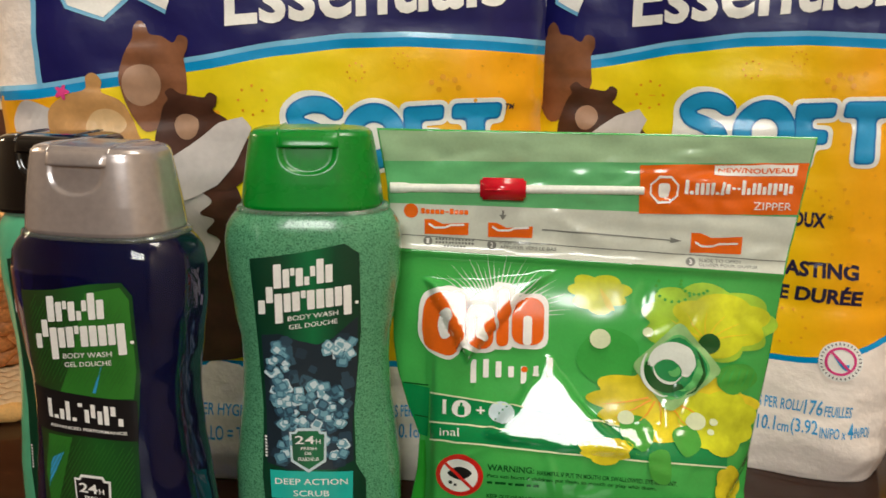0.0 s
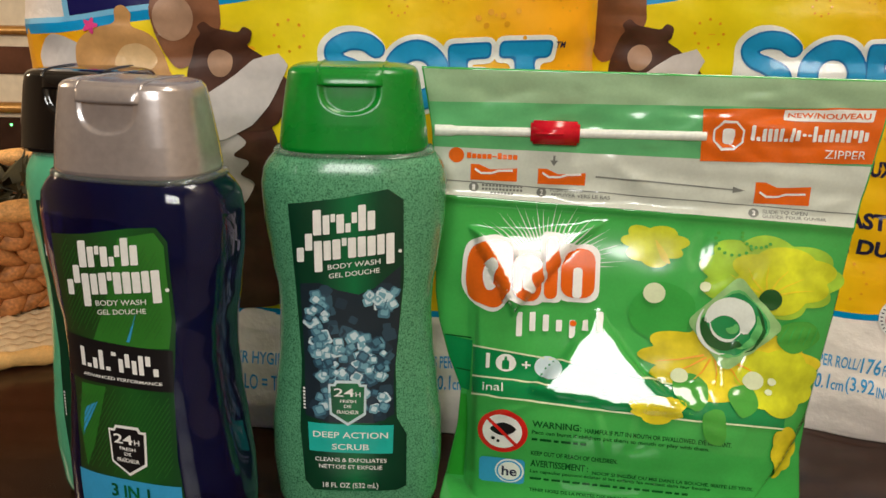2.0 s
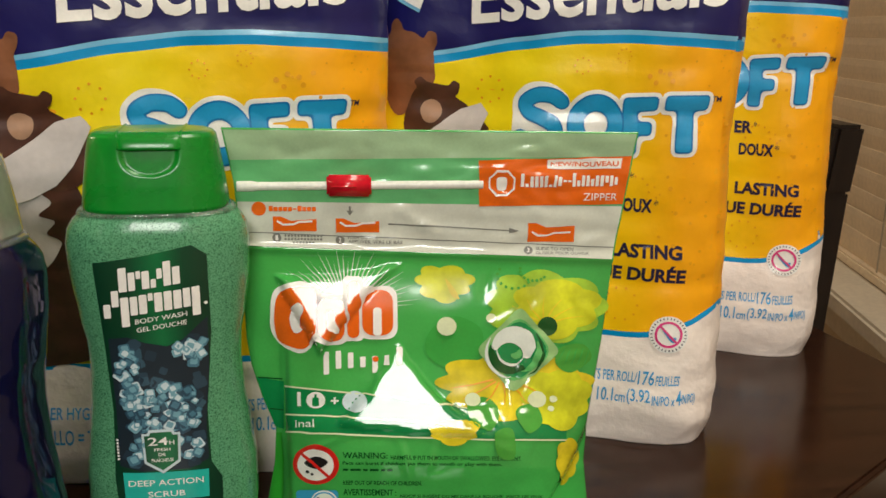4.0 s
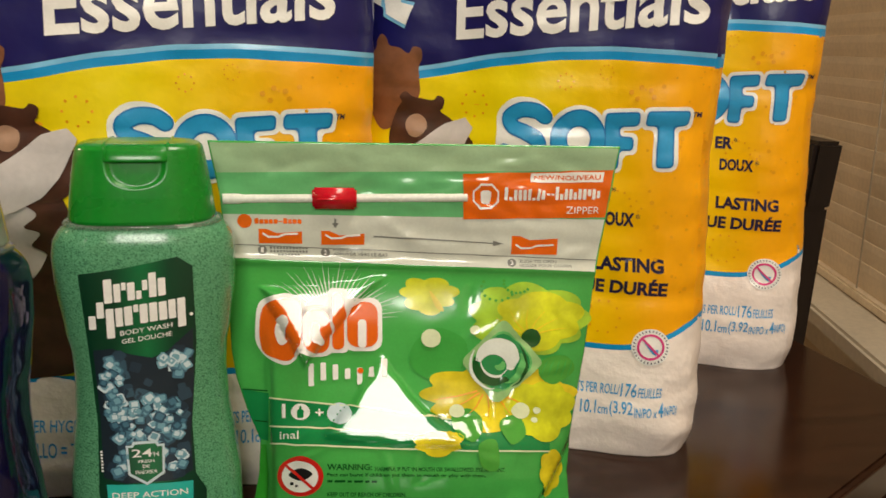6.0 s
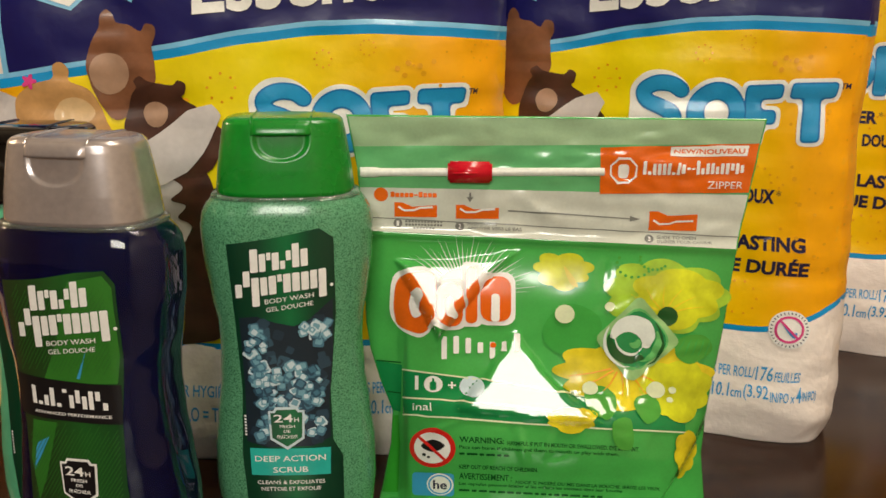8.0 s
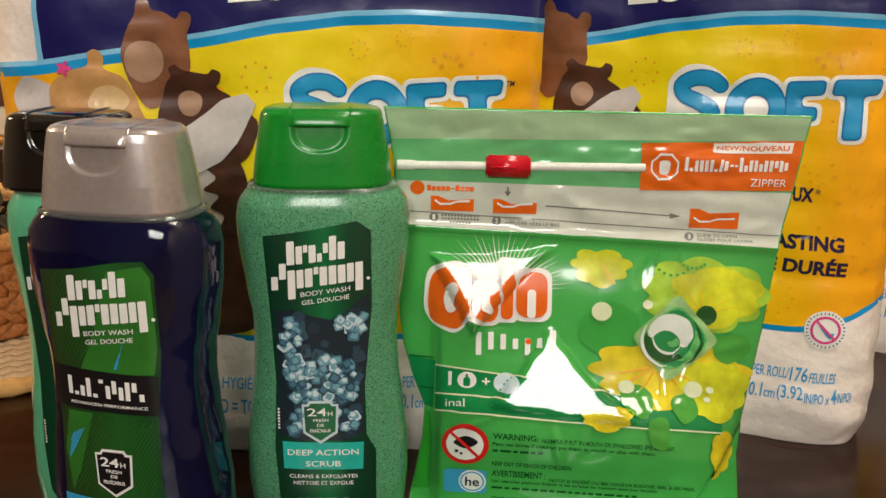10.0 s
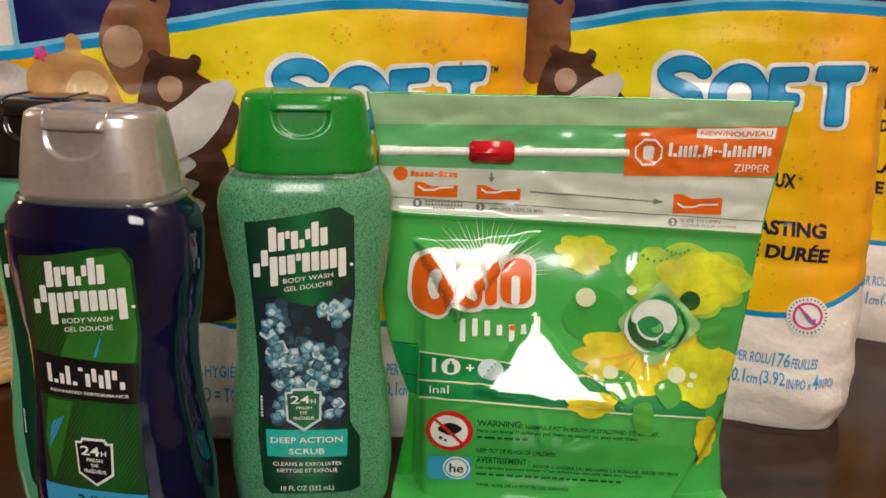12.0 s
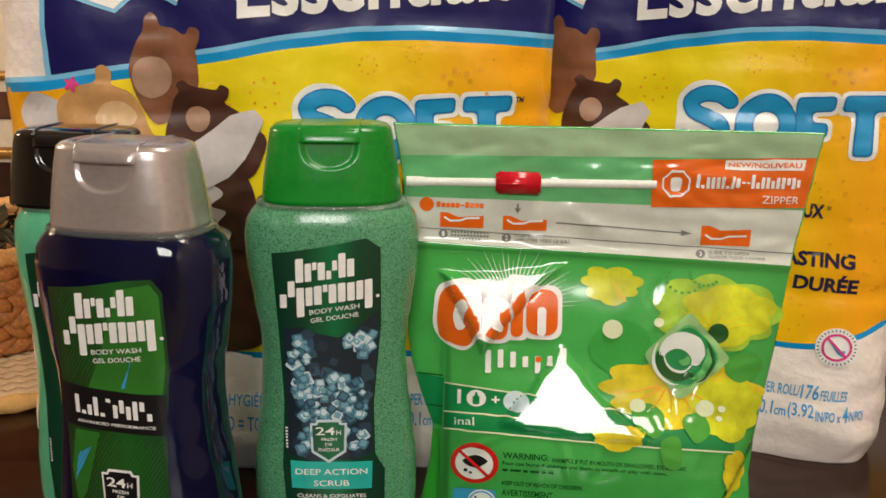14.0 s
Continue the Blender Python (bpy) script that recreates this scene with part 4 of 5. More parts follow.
        stamp("lettering", lettering(body, u0, v0, u1, v1, 0.02, -0.02), bottle_front, 0.0014, mat, ob, "", 0.01)


def teal_art(ob):
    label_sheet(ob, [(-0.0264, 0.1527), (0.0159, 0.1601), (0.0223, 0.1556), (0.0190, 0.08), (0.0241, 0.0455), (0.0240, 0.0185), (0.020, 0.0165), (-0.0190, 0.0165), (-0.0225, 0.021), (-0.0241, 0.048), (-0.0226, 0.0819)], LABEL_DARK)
    word_marks(ob, 0.0, 0.1355)
    stamp("code_bars", flat_poly(*[round_rect(-0.0222, 0.048 + 0.0016 * i, -0.0212, 0.049 + 0.0016 * i, 0.0002) for i in range(8)]), bottle_front, 0.0009, PRINT_WHITE, ob, "", 0.02)


bottle(pose(-0.0597, 0.397, 0.0, 0, 0, 2), GEL_GREEN, GREEN_CAP, "green scrub body wash bottle with a shiny green cap", green_art)
bottle(pose(-0.1385, 0.352, 0.0, 0, 0, -12), GEL_BLUE, SILVER_CAP, "clear dark blue body wash bottle with silver cap", blue_art, 0.985)
teal_bottle = bottle(pose(-0.1768, 0.4035, 0.0, 0, 0, -3), GEL_TEAL, BLACK_CAP, "milky teal body wash bottle with black cap", teal_art, 0.978)
# width squeezed to the outline seen by the camera; the cap stays full size
for piece in teal_bottle.children:
    if not piece.name.startswith("cap"):
        piece.scale = (0.77, 1, 1)


# ---------------------------------------------------------------- detergent pouch
BAG_GREEN = ink("pouch_green", (72, 176, 82), 0.16, 0.8)
BAG_DARK = ink("pouch_dark_green", (20, 138, 74), 0.16, 0.8)
BAG_PALE = ink("pouch_pale_green", (164, 196, 156), 0.2, 0.5)
BAG_MID = ink("pouch_mint", (104, 186, 122), 0.18, 0.6)
BAG_WHITE = ink("pouch_white", (214, 218, 206), 0.2, 0.6)
BAG_ORANGE = ink("pouch_orange", (232, 104, 22), 0.18, 0.7)
RED_PLASTIC = material("red_slider_plastic", lin(206, 14, 40), 0.22, vary=0.05, coat=0.4)
WHITE_PLASTIC = material("white_zip_plastic", lin(236, 238, 230), 0.3, vary=0.04)
FLOWER = ink("flower_yellow", (206, 212, 40), 0.16, 0.8, vary=0.35, scale=55)
FLOWER_B = ink("flower_gold", (226, 208, 44), 0.16, 0.8, vary=0.35, scale=55)
FLOWER_C = ink("flower_lime", (164, 206, 60), 0.16, 0.8, vary=0.35, scale=55)
LEAF = ink("leaf_print", (74, 164, 62), 0.16, 0.8)
LEAF_SOFT = ink("leaf_shade_print", (64, 168, 72), 0.16, 0.8)
PALE_SPOT = ink("pale_spot", (226, 236, 196), 0.16, 0.8)
GREY_INK = ink("grey_print", (122, 124, 118))
POD_FILM = ink("pod_film_print", (150, 196, 128), 0.14, 0.9, vary=0.2, scale=120)
SWIRL_GREEN = ink("pod_gel_print", (96, 186, 104), 0.14, 0.9, vary=0.2, scale=120)
POWDER = ink("pod_powder_print", (222, 230, 222), 0.16, 0.8)
TEXT_GREEN = ink("dark_green_print", (18, 84, 34), 0.2, 0.6)
LOGO_ORANGE = ink("logo_orange", (240, 106, 24), 0.16, 0.8)
RED_INK = ink("red_print", (214, 40, 34), 0.18, 0.7)

BAG_TOP, BAG_LOW = 0.207, -0.036


def tri_inside(u, v, corners, bows):
    """Depth of a point inside a triangle (anticlockwise) whose sides are bowed inwards."""
    d = []
    for k in range(3):
        p, q = corners[k], corners[(k + 1) % 3]
        e = Vector(q) - Vector(p)
        t = max(0.0, min(1.0, ((u - p[0]) * e.x + (v - p[1]) * e.y) / e.length_squared))
        d.append((e.x * (v - p[1]) - e.y * (u - p[0])) / e.length - bows[k] * 4 * t * (1 - t))
    return min(d) + 0.0012 * noise.noise(Vector((u * 110, v * 110, 6.0)))


def bag_edges(v):
    pts = [(-0.036, -0.0215, 0.1675), (-0.012, -0.0200, 0.1610), (0.0, -0.0175, 0.1580), (0.03, -0.0118, 0.1540), (0.050, -0.0105, 0.1545), (0.067, -0.0170, 0.1560), (0.085, -0.0220, 0.1580), (0.10, -0.0240, 0.1595), (0.142, -0.0248, 0.1625), (0.18, -0.027, 0.1675), (0.207, -0.032, 0.171)]
    for (v0, l0, r0), (v1, l1, r1) in zip(pts, pts[1:]):
        if v <= v1:
            t = max(0.0, (v - v0) / (v1 - v0))
            return l0 + (l1 - l0) * t, r0 + (r1 - r0) * t
    return pts[-1][1:]


def film_creases():
    """Start, end, height and width of the fine folds in the stretched film."""
    rng = random.Random(21)
    out = [((0.112, 0.074), (0.108, 0.052), 0.0007, 0.0022), ((0.121, 0.093), (0.129, 0.087), 0.0007, 0.002), ((0.135, 0.088), (0.150, 0.092), 0.0006, 0.002), ((0.098, 0.062), (0.104, 0.046), 0.0006, 0.002),
           ((-0.004, 0.040), (0.020, 0.058), 0.0007, 0.0022), ((0.0, 0.032), (0.026, 0.046), 0.0006, 0.002), ((0.052, 0.045), (0.058, 0.018), 0.0006, 0.0022), ((0.070, 0.044), (0.066, 0.022), 0.0005, 0.002),
           ((0.096, 0.186), (0.118, 0.192), 0.0006, 0.002), ((0.052, 0.184), (0.072, 0.186), 0.0007, 0.0025), ((0.052, 0.168), (0.066, 0.160), 0.0006, 0.0025), ((0.148, 0.118), (0.158, 0.109), 0.0007, 0.0025), ((0.146, 0.150), (0.160, 0.156), 0.0006, 0.0025), ((-0.012, 0.085), (-0.006, 0.060), 0.0007, 0.0022)]
    loop = [(0.1181, 0.0882), (0.1144, 0.0823), (0.1160, 0.0751), (0.1096, 0.0763), (0.1091, 0.0679), (0.1107, 0.0584)], [(0.1181, 0.0882), (0.1219, 0.0811), (0.1176, 0.0643), (0.1203, 0.0584), (0.1160, 0.0554)]
    for line in loop:
        out += [(p, q, 0.00042, 0.0012) for p, q in zip(line, line[1:])]
    for i in range(22):
        u, v, t, d = rng.uniform(-0.005, 0.145), rng.uniform(0.005, 0.135), rng.uniform(-1.5, 1.5), rng.uniform(0.008, 0.02)
        out.append(((u, v), (u + d * math.cos(t), v + d * math.sin(t)), rng.choice((-1, 1)) * rng.uniform(0.0003, 0.0005), rng.uniform(0.002, 0.003)))
    for i in range(46):
        u, v, d = rng.uniform(-0.018, 0.145), rng.uniform(0.150, 0.200), rng.uniform(0.006, 0.022)
        out.append(((u, v), (u + d, v + rng.uniform(-0.004, 0.004)), rng.choice((-1, 1)) * rng.uniform(0.0003, 0.0006), rng.uniform(0.0013, 0.0026)))
    return out


CREASES = film_creases()


def crease_height(u, v):
    h = 0.0
    for (u0, v0), (u1, v1), amp, w in CREASES:
        if min(u0, u1) - 0.007 < u < max(u0, u1) + 0.007 and min(v0, v1) - 0.007 < v < max(v0, v1) + 0.007:
            du, dv = u1 - u0, v1 - v0
            t = max(0.0, min(1.0, ((u - u0) * du + (v - v0) * dv) / (du * du + dv * dv)))
            d2 = (u - u0 - t * du) ** 2 + (v - v0 - t * dv) ** 2
            h += 1.5 * amp * math.exp(-d2 / (w + 0.0003) ** 2) * (0.35 + 0.65 * math.sin(math.pi * t))
    return h


def bag_bulge(u, v):
    l, r = bag_edges(v)
    s = max(-1.0, min(1.0, (2 * u - l - r) / (r - l)))
    across = max(0.0, 1 - abs(s) ** 3.2) ** 0.75
    up = 0.42 * (1 - smooth(0.095, 0.150, v)) + 0.58 * (1 - smooth(0.035, 0.105, v))
    up += 0.52 * smooth(0.050, -0.028, v)
    h = 0.0265 * across * up
    n = Vector((u * 28, v * 34, 3.1))
    h += across * min(1.0, up + 0.12) * (0.0011 * noise.noise(n) + 0.0004 * noise.noise(n * 2.3))
    h -= 0.0022 * math.exp(-((u + 0.0045) / 0.0016) ** 2) * (1 - smooth(0.08, 0.11, v))
    h += 0.0016 * math.exp(-((v - 0.147 + 0.03 * u) / 0.0022) ** 2)
    head = smooth(0.138, 0.155, v)
    h += head * (0.0009 * noise.noise(Vector((u * 18, v * 80, 9.0))) + 0.0007 * noise.noise(Vector((u * 46, v * 110, 4.0))) + 0.0003 * noise.noise(Vector((u * 120, v * 240, 2.0))))
    # the full belly under the facet
    h += 0.0085 * across * smooth(0.064, 0.044, v) * smooth(-0.004, 0.030, v)
    # flat film facets over the pods, tilted to throw lamp glare at the camera
    k = smooth(0.0, 0.0035, tri_inside(u, v, ((0.019, 0.0500), (0.101, 0.0440), (0.0525, 0.1010)), (-0.002, 0.0045, 0.0022)))
    h += (0.0262 + 0.037 * (u - 0.055) - 0.448 * (v - 0.065) - h) * k
    m = smooth(0.0, 0.0035, tri_inside(u, v, ((0.013, 0.088), (0.066, 0.1455), (-0.010, 0.1340)), (0.0045, 0.0045, 0.001)))
    h += (0.0080 - 0.018 * (u - 0.018) - 0.37 * (v - 0.125) - h) * m
    h += crease_height(u, v) * (1 - 0.8 * max(k, m))
    # side gussets: the film turns back beyond the front folds
    h *= 1 - 0.62 * smooth(-0.0030, -0.0085, u) * (1 - smooth(0.095, 0.125, v))
    h *= 1 - 0.68 * smooth(0.0, 0.0045, (u - 0.152) * 0.904 - (v - 0.05) * 0.428) * smooth(0.062, 0.045, v)
    # under the gusset fold: film drawn forward on the table, fitted to camera view
    return max(h, -1.95 * v)


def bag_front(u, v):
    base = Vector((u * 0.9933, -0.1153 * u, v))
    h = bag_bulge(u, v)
    # bulge is drawn towards the camera's eye, which keeps prints in place there
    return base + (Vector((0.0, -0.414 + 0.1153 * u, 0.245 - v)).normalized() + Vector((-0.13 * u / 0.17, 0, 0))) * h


def bag_back(u, v):
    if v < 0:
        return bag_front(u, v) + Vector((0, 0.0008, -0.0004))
    base = Vector((u * 0.9933, -0.1153 * u + 0.0012, v))
    l, r = bag_edges(v)
    s = max(-1.0, min(1.0, (2 * u - l - r) / (r - l)))
    h = 0.020 * max(0.0, 1 - abs(s) ** 3) ** 0.8 * (1 - smooth(0.02, 0.15, v))
    return base + Vector((0, h, 0.24 * h))


pouch = thing("detergent_pouch", pose(0, 0.4142, 0.0), "shiny green detergent pouch with a zipper and red slider", "pouch")
NU, NV = 220, 280
bm = bmesh.new()
grids = []
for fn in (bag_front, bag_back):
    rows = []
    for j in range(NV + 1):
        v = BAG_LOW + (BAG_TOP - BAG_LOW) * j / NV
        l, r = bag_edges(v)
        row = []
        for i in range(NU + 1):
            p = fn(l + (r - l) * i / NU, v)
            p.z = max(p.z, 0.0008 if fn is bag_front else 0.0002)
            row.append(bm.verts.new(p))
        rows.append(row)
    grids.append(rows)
for g, flip in ((grids[0], False), (grids[1], True)):
    for j in range(NV):
        for i in range(NU):
            q = (g[j][i], g[j][i + 1], g[j + 1][i + 1], g[j + 1][i])
            bm.faces.new(q[::-1] if flip else q)
F, B = grids
for i in range(NU):
    bm.faces.new((F[0][i + 1], F[0][i], B[0][i], B[0][i + 1]))
    bm.faces.new((F[NV][i], F[NV][i + 1], B[NV][i + 1], B[NV][i]))
for j in range(NV):
    bm.faces.new((F[j][0], F[j + 1][0], B[j + 1][0], B[j][0]))
    bm.faces.new((F[j + 1][NU], F[j][NU], B[j][NU], B[j + 1][NU]))
part("film_bag", bm, BAG_GREEN, pouch, "glossy green film")

G = [0.00045 + 0.00026 * i for i in range(12)]


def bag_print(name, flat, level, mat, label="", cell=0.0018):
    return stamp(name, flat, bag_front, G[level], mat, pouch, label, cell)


def bag_band(v0l, v0r, v1l, v1r):
    """A band of the header from edge to edge, with slanting lower and upper lines."""
    n, low, high = 40, [], []
    for i in range(n + 1):
        t = i / n
        for vl, vr, out in ((v0l, v0r, low), (v1l, v1r, high)):
            v = vl + (vr - vl) * t
            l, r = bag_edges(v)
            out.append((l + 0.0008 + (r - l - 0.0016) * t, v))
    bm = bmesh.new()
    a, b = [bm.verts.new((*p, 0)) for p in low], [bm.verts.new((*p, 0)) for p in high]
    for i in range(n):
        bm.faces.new((a[i], a[i + 1], b[i + 1], b[i]))
    return bm


bag_print("seal_strip", bag_band(0.1915, 0.195, 0.2062, 0.2062), 0, BAG_PALE, "pale green sealed top strip")
bag_print("mint_strip", bag_band(0.171, 0.170, 0.1915, 0.195), 0, BAG_MID)
bag_print("white_header", bag_band(0.1485, 0.1425, 0.171, 0.170), 0, BAG_WHITE, "white printed header")
bag_print("header_line", bag_band(0.1555, 0.1485, 0.1560, 0.1490), 1, GREY_INK)
# zip rail and slider
rail = bmesh.new()
rows = []
for i in range(49):
    u = -0.0255 + (0.095 + 0.0255) * i / 48
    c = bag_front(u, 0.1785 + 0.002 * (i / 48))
    k = 0.0026 if u < -0.016 else 0.0021
    rows.append([rail.verts.new((c.x, c.y - 0.0006 - k * max(0, math.cos(a)) * 0.8, c.z + k * math.sin(a))) for a in [radians(-90 + 30 * q) for q in range(7)]])
for a, b in zip(rows, rows[1:]):
    for j in range(6):
        rail.faces.new((a[j], b[j], b[j + 1], a[j + 1]))
bmesh.ops.recalc_face_normals(rail, faces=rail.faces)
part("zip_rail", rail, WHITE_PLASTIC, pouch, "white plastic zip rail")
sl = box(bmesh.new(), -0.0108, -0.0045, -0.0052, 0.0108, 0.0012, 0.0052, 0.0011)
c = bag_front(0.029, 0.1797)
for v in sl.verts:
    if abs(v.co.x) < 0.0085:
        v.co.z *= 0.93
    v.co = Vector((v.co.x, v.co.y - 0.1153 * v.co.x, v.co.z)) + c
slider = part("slider", sl, RED_PLASTIC, pouch, "red plastic zip slider")
part("slider_ridge", box(bmesh.new(), c.x - 0.0088, c.y - 0.0052, c.z - 0.0008, c.x + 0.004, c.y - 0.0044, c.z + 0.0004, 0.0003), RED_PLASTIC, slider)
# orange tag
bag_print("orange_tag", flat_poly([(0.0935, 0.1695), (0.1655, 0.1712), (0.1685, 0.1955), (0.0928, 0.1925)]), 2, BAG_ORANGE, "orange printed tag")
bag_print("white_panel", flat_poly([(0.1268, 0.1882), (0.1632, 0.1892), (0.1638, 0.1945), (0.1268, 0.1935)]), 3, PRINT_WHITE)
bag_print("lettering", lettering("NEW/NOUVEAU", 0.1285, 0.1896, 0.1620, 0.1923, 0.02, 0.02), 4, BAG_ORANGE)
oc = [(0.1045 + 0.0072 * math.cos(radians(22.5 + 45 * i)), 0.1812 + 0.0072 * math.sin(radians(22.5 + 45 * i))) for i in range(8)]
ic = [(0.1045 + 0.0063 * math.cos(radians(22.5 + 45 * i)), 0.1812 + 0.0063 * math.sin(radians(22.5 + 45 * i))) for i in range(8)]
bag_print("stop_mark", flat_poly(oc), 3, PRINT_WHITE)
bag_print("stop_mark", flat_poly(ic), 4, BAG_ORANGE)
bag_print("stop_mark", flat_poly(round_rect(0.1018, 0.1772, 0.1070, 0.1848, 0.0018)), 5, PRINT_WHITE)
bag_print("word_mark", bars(0.1135, 0.1795, 0.1625, 0.1860, [(0, 1), (0, 0.25), (0, 0.82), (0, 0.82), (0, 0.82), (0, 0.82), (0, 0.25), (0, 0.82), (0.1, 0.7), (0.35, 0.5), (0.35, 0.5), (0, 1), (0, 0.5), (0, 0.82), (0, 0.82), (0, 0.6), (0, 0.82), (0, 0.82), (0.3, 0.8), (0, 0.82), (0.1, 0.7)], 0.3, 0.02), 4, PRINT_WHITE, "white word mark drawn as plain bars")
bag_print("lettering", lettering("ZIPPER", 0.1455, 0.1732, 0.1622, 0.1764, 0.0, 0.02), 4, PRINT_WHITE)
# how-to row
bag_print("word_mark", bars(-0.0105, 0.1662, 0.0130, 0.1690, [(0, 1), (0, 0.8), (0, 0.8), (0, 0.8), (0, 0.8), (0.3, 0.5), (0, 1), (0, 0.8), (0, 0.8), (0, 0.8)], 0.14), 1, LOGO_ORANGE)
bag_print("stop_mark", flat_poly(circle(-0.0152, 0.1675, 0.0036, 16)), 1, LOGO_ORANGE)
for u0, v0, u1, v1 in ((-0.0085, 0.1562, 0.0130, 0.1636), (0.0225, 0.1558, 0.0440, 0.1628), (0.1185, 0.1515, 0.1420, 0.1612)):
    bag_print("how_to_icon", flat_poly([(u0, v0), (u1, v0), (u1, v1 - 0.0012), (u0 + 0.009, v1 - 0.0022), (u0 + 0.004, v1), (u0, v1)]), 1, LOGO_ORANGE)
    bag_print("how_to_icon", flat_poly(strip([(u0 + 0.002, v0 + 0.0052), (u0 + 0.005, v0 + 0.0034), (u0 + 0.010, v0 + 0.0036), (u0 + 0.013, v0 + 0.0048), (u1 - 0.002, v0 + 0.0052)], 0.0010)), 2, PRINT_WHITE)
bag_print("arrow", flat_poly([(0.0485, 0.1598), (0.110, 0.1568), (0.110, 0.1574), (0.0485, 0.1606)], [(0.109, 0.1556), (0.1142, 0.1570), (0.109, 0.1586)]), 1, GREY_INK)
bag_print("arrow", flat_poly([(0.0290, 0.1665), (0.0300, 0.1665), (0.0300, 0.1690), (0.0290, 0.1690)], [(0.0278, 0.1668), (0.0295, 0.1642), (0.0312, 0.1668)]), 1, GREY_INK)
for u, v in ((-0.0068, 0.1528), (0.0245, 0.1518), (0.1190, 0.1468)):
    bag_print("step_mark", flat_poly(circle(u, v, 0.0023, 16)), 1, GREY_INK)
tagged(bag_print("text_block", flat_poly(*[round_rect(u, v, u + 0.0011, v + 0.0011, 0.0003) for u0, v, n in ((-0.003, 0.1534, 12), (-0.003, 0.1516, 12), (0.001, 0.1498, 7)) for u in [u0 + 0.0016 * k for k in range(n)]]), 1, GREY_INK), kind="stuff")
bag_print("lettering", lettering("PUSH DOWN", 0.0285, 0.1523, 0.0430, 0.1540, 0.01, -0.01), 1, GREY_INK)
bag_print("lettering", lettering("APPUYER VERS LE BAS", 0.0285, 0.1502, 0.0555, 0.1518, 0.01, -0.01), 1, GREY_INK)
for body, u, v in (("1", -0.0068, 0.1528), ("2", 0.0245, 0.1518), ("3", 0.1190, 0.1468)):
    bag_print("lettering", lettering(body, u - 0.0007, v - 0.0014, u + 0.0007, v + 0.0014, 0.02), 2, PRINT_WHITE)
bag_print("lettering", lettering("SLIDE TO OPEN", 0.1228, 0.1470, 0.1420, 0.1488, 0.01, -0.01), 1, GREY_INK)
bag_print("lettering", lettering("GLISSER POUR OUVRIR", 0.1228, 0.1446, 0.1500, 0.1463, 0.01, -0.01), 1, GREY_INK)
# sun rays and the logo as plain shapes
rays = []
for i in range(36):
    a = radians(4 + i * 4.9)
    r0, r1 = 0.016, 0.034 + 0.005 * math.sin(i * 2.1)
    ca, sa = math.cos(a), math.sin(a)
    rays.append([(0.027 + r0 * ca - 0.0004 * sa, 0.116 + r0 * sa * 0.85 + 0.0004 * ca), (0.027 + r0 * ca + 0.0004 * sa, 0.116 + r0 * sa * 0.85 - 0.0004 * ca), (0.027 + r1 * ca, 0.116 + r1 * sa * 0.85)])
bag_print("ray_burst", flat_poly(*rays), 1, POWDER)
for grow, mat, lv in ((0.0022, PRINT_WHITE, 2), (0.0, LOGO_ORANGE, 5)):
    bag_print("logo_shape", flat_poly(blob([(-0.009 - grow, 0.112), (-0.006 - grow, 0.124 + grow), (0.006, 0.1275 + grow), (0.012 + grow, 0.124), (0.0115 + grow, 0.104), (0.006, 0.0945 - grow), (-0.003, 0.0965 - grow), (-0.008 - grow, 0.102)]),
              round_rect(0.0125 - grow, 0.0985 - grow, 0.0262 + grow, 0.1215 + grow, 0.006), round_rect(0.0275 - grow, 0.1005 - grow, 0.0335 + grow, 0.1305 + grow, 0.0028), round_rect(0.0350 - grow, 0.1015 - grow, 0.0505 + grow, 0.1258 + grow, 0.0058)), lv, mat, "orange logo drawn as plain shapes" if lv == 5 else "")
bag_print("logo_shape", flat_poly(blob([(-0.001, 0.111), (0.002, 0.1185), (0.0055, 0.116), (0.005, 0.105), (0.001, 0.1035)]), round_rect(0.0172, 0.1035, 0.0212, 0.1145, 0.0018), round_rect(0.0405, 0.1015, 0.0448, 0.1165, 0.0018)), 8, PRINT_WHITE)
bag_print("word_mark", bars(0.0135, 0.0815, 0.0565, 0.0930, [(-0.15, 0.95), (0.1, 0.95), (0.1, 0.85), (0.1, 0.62), (-0.2, 0.62), (0.1, 0.62), (0.1, 0.98)], 0.55, 0.06), 2, PRINT_WHITE)
bag_print("heart_mark", flat_poly(circle(0.0415, 0.0885, 0.0016, 12)), 3, LOGO_ORANGE)
# lower band and its lines
bag_print("dark_band", flat_poly([(-0.0045, 0.0475), (0.05, 0.0445), (0.098, 0.0425), (0.140, 0.0420), (0.140, 0.0515), (0.098, 0.058), (0.050, 0.0665), (-0.0045, 0.0735)]), 1, BAG_DARK, "dark green printed band")
for pts in ([(-0.0045, 0.0735), (0.05, 0.0670), (0.098, 0.0585)], [(-0.0045, 0.0575), (0.05, 0.0540), (0.085, 0.0500)], [(-0.0045, 0.0475), (0.05, 0.0445), (0.098, 0.0425), (0.14, 0.042)]):
    bag_print("thin_line", flat_poly(strip(pts, 0.0009)), 2, PALE_SPOT)
bag_print("lettering", lettering("1", 0.0016, 0.0622, 0.0034, 0.0702, 0.02), 2, PRINT_WHITE)
bag_print("round_icon", flat_poly(circle(0.0110, 0.0655, 0.0048, 24)), 2, PRINT_WHITE)
bag_print("round_icon", flat_poly(round_rect(0.0093, 0.0620, 0.0127, 0.0672, 0.001), round_rect(0.0104, 0.0668, 0.0116, 0.0690, 0.0004)), 3, BAG_DARK)
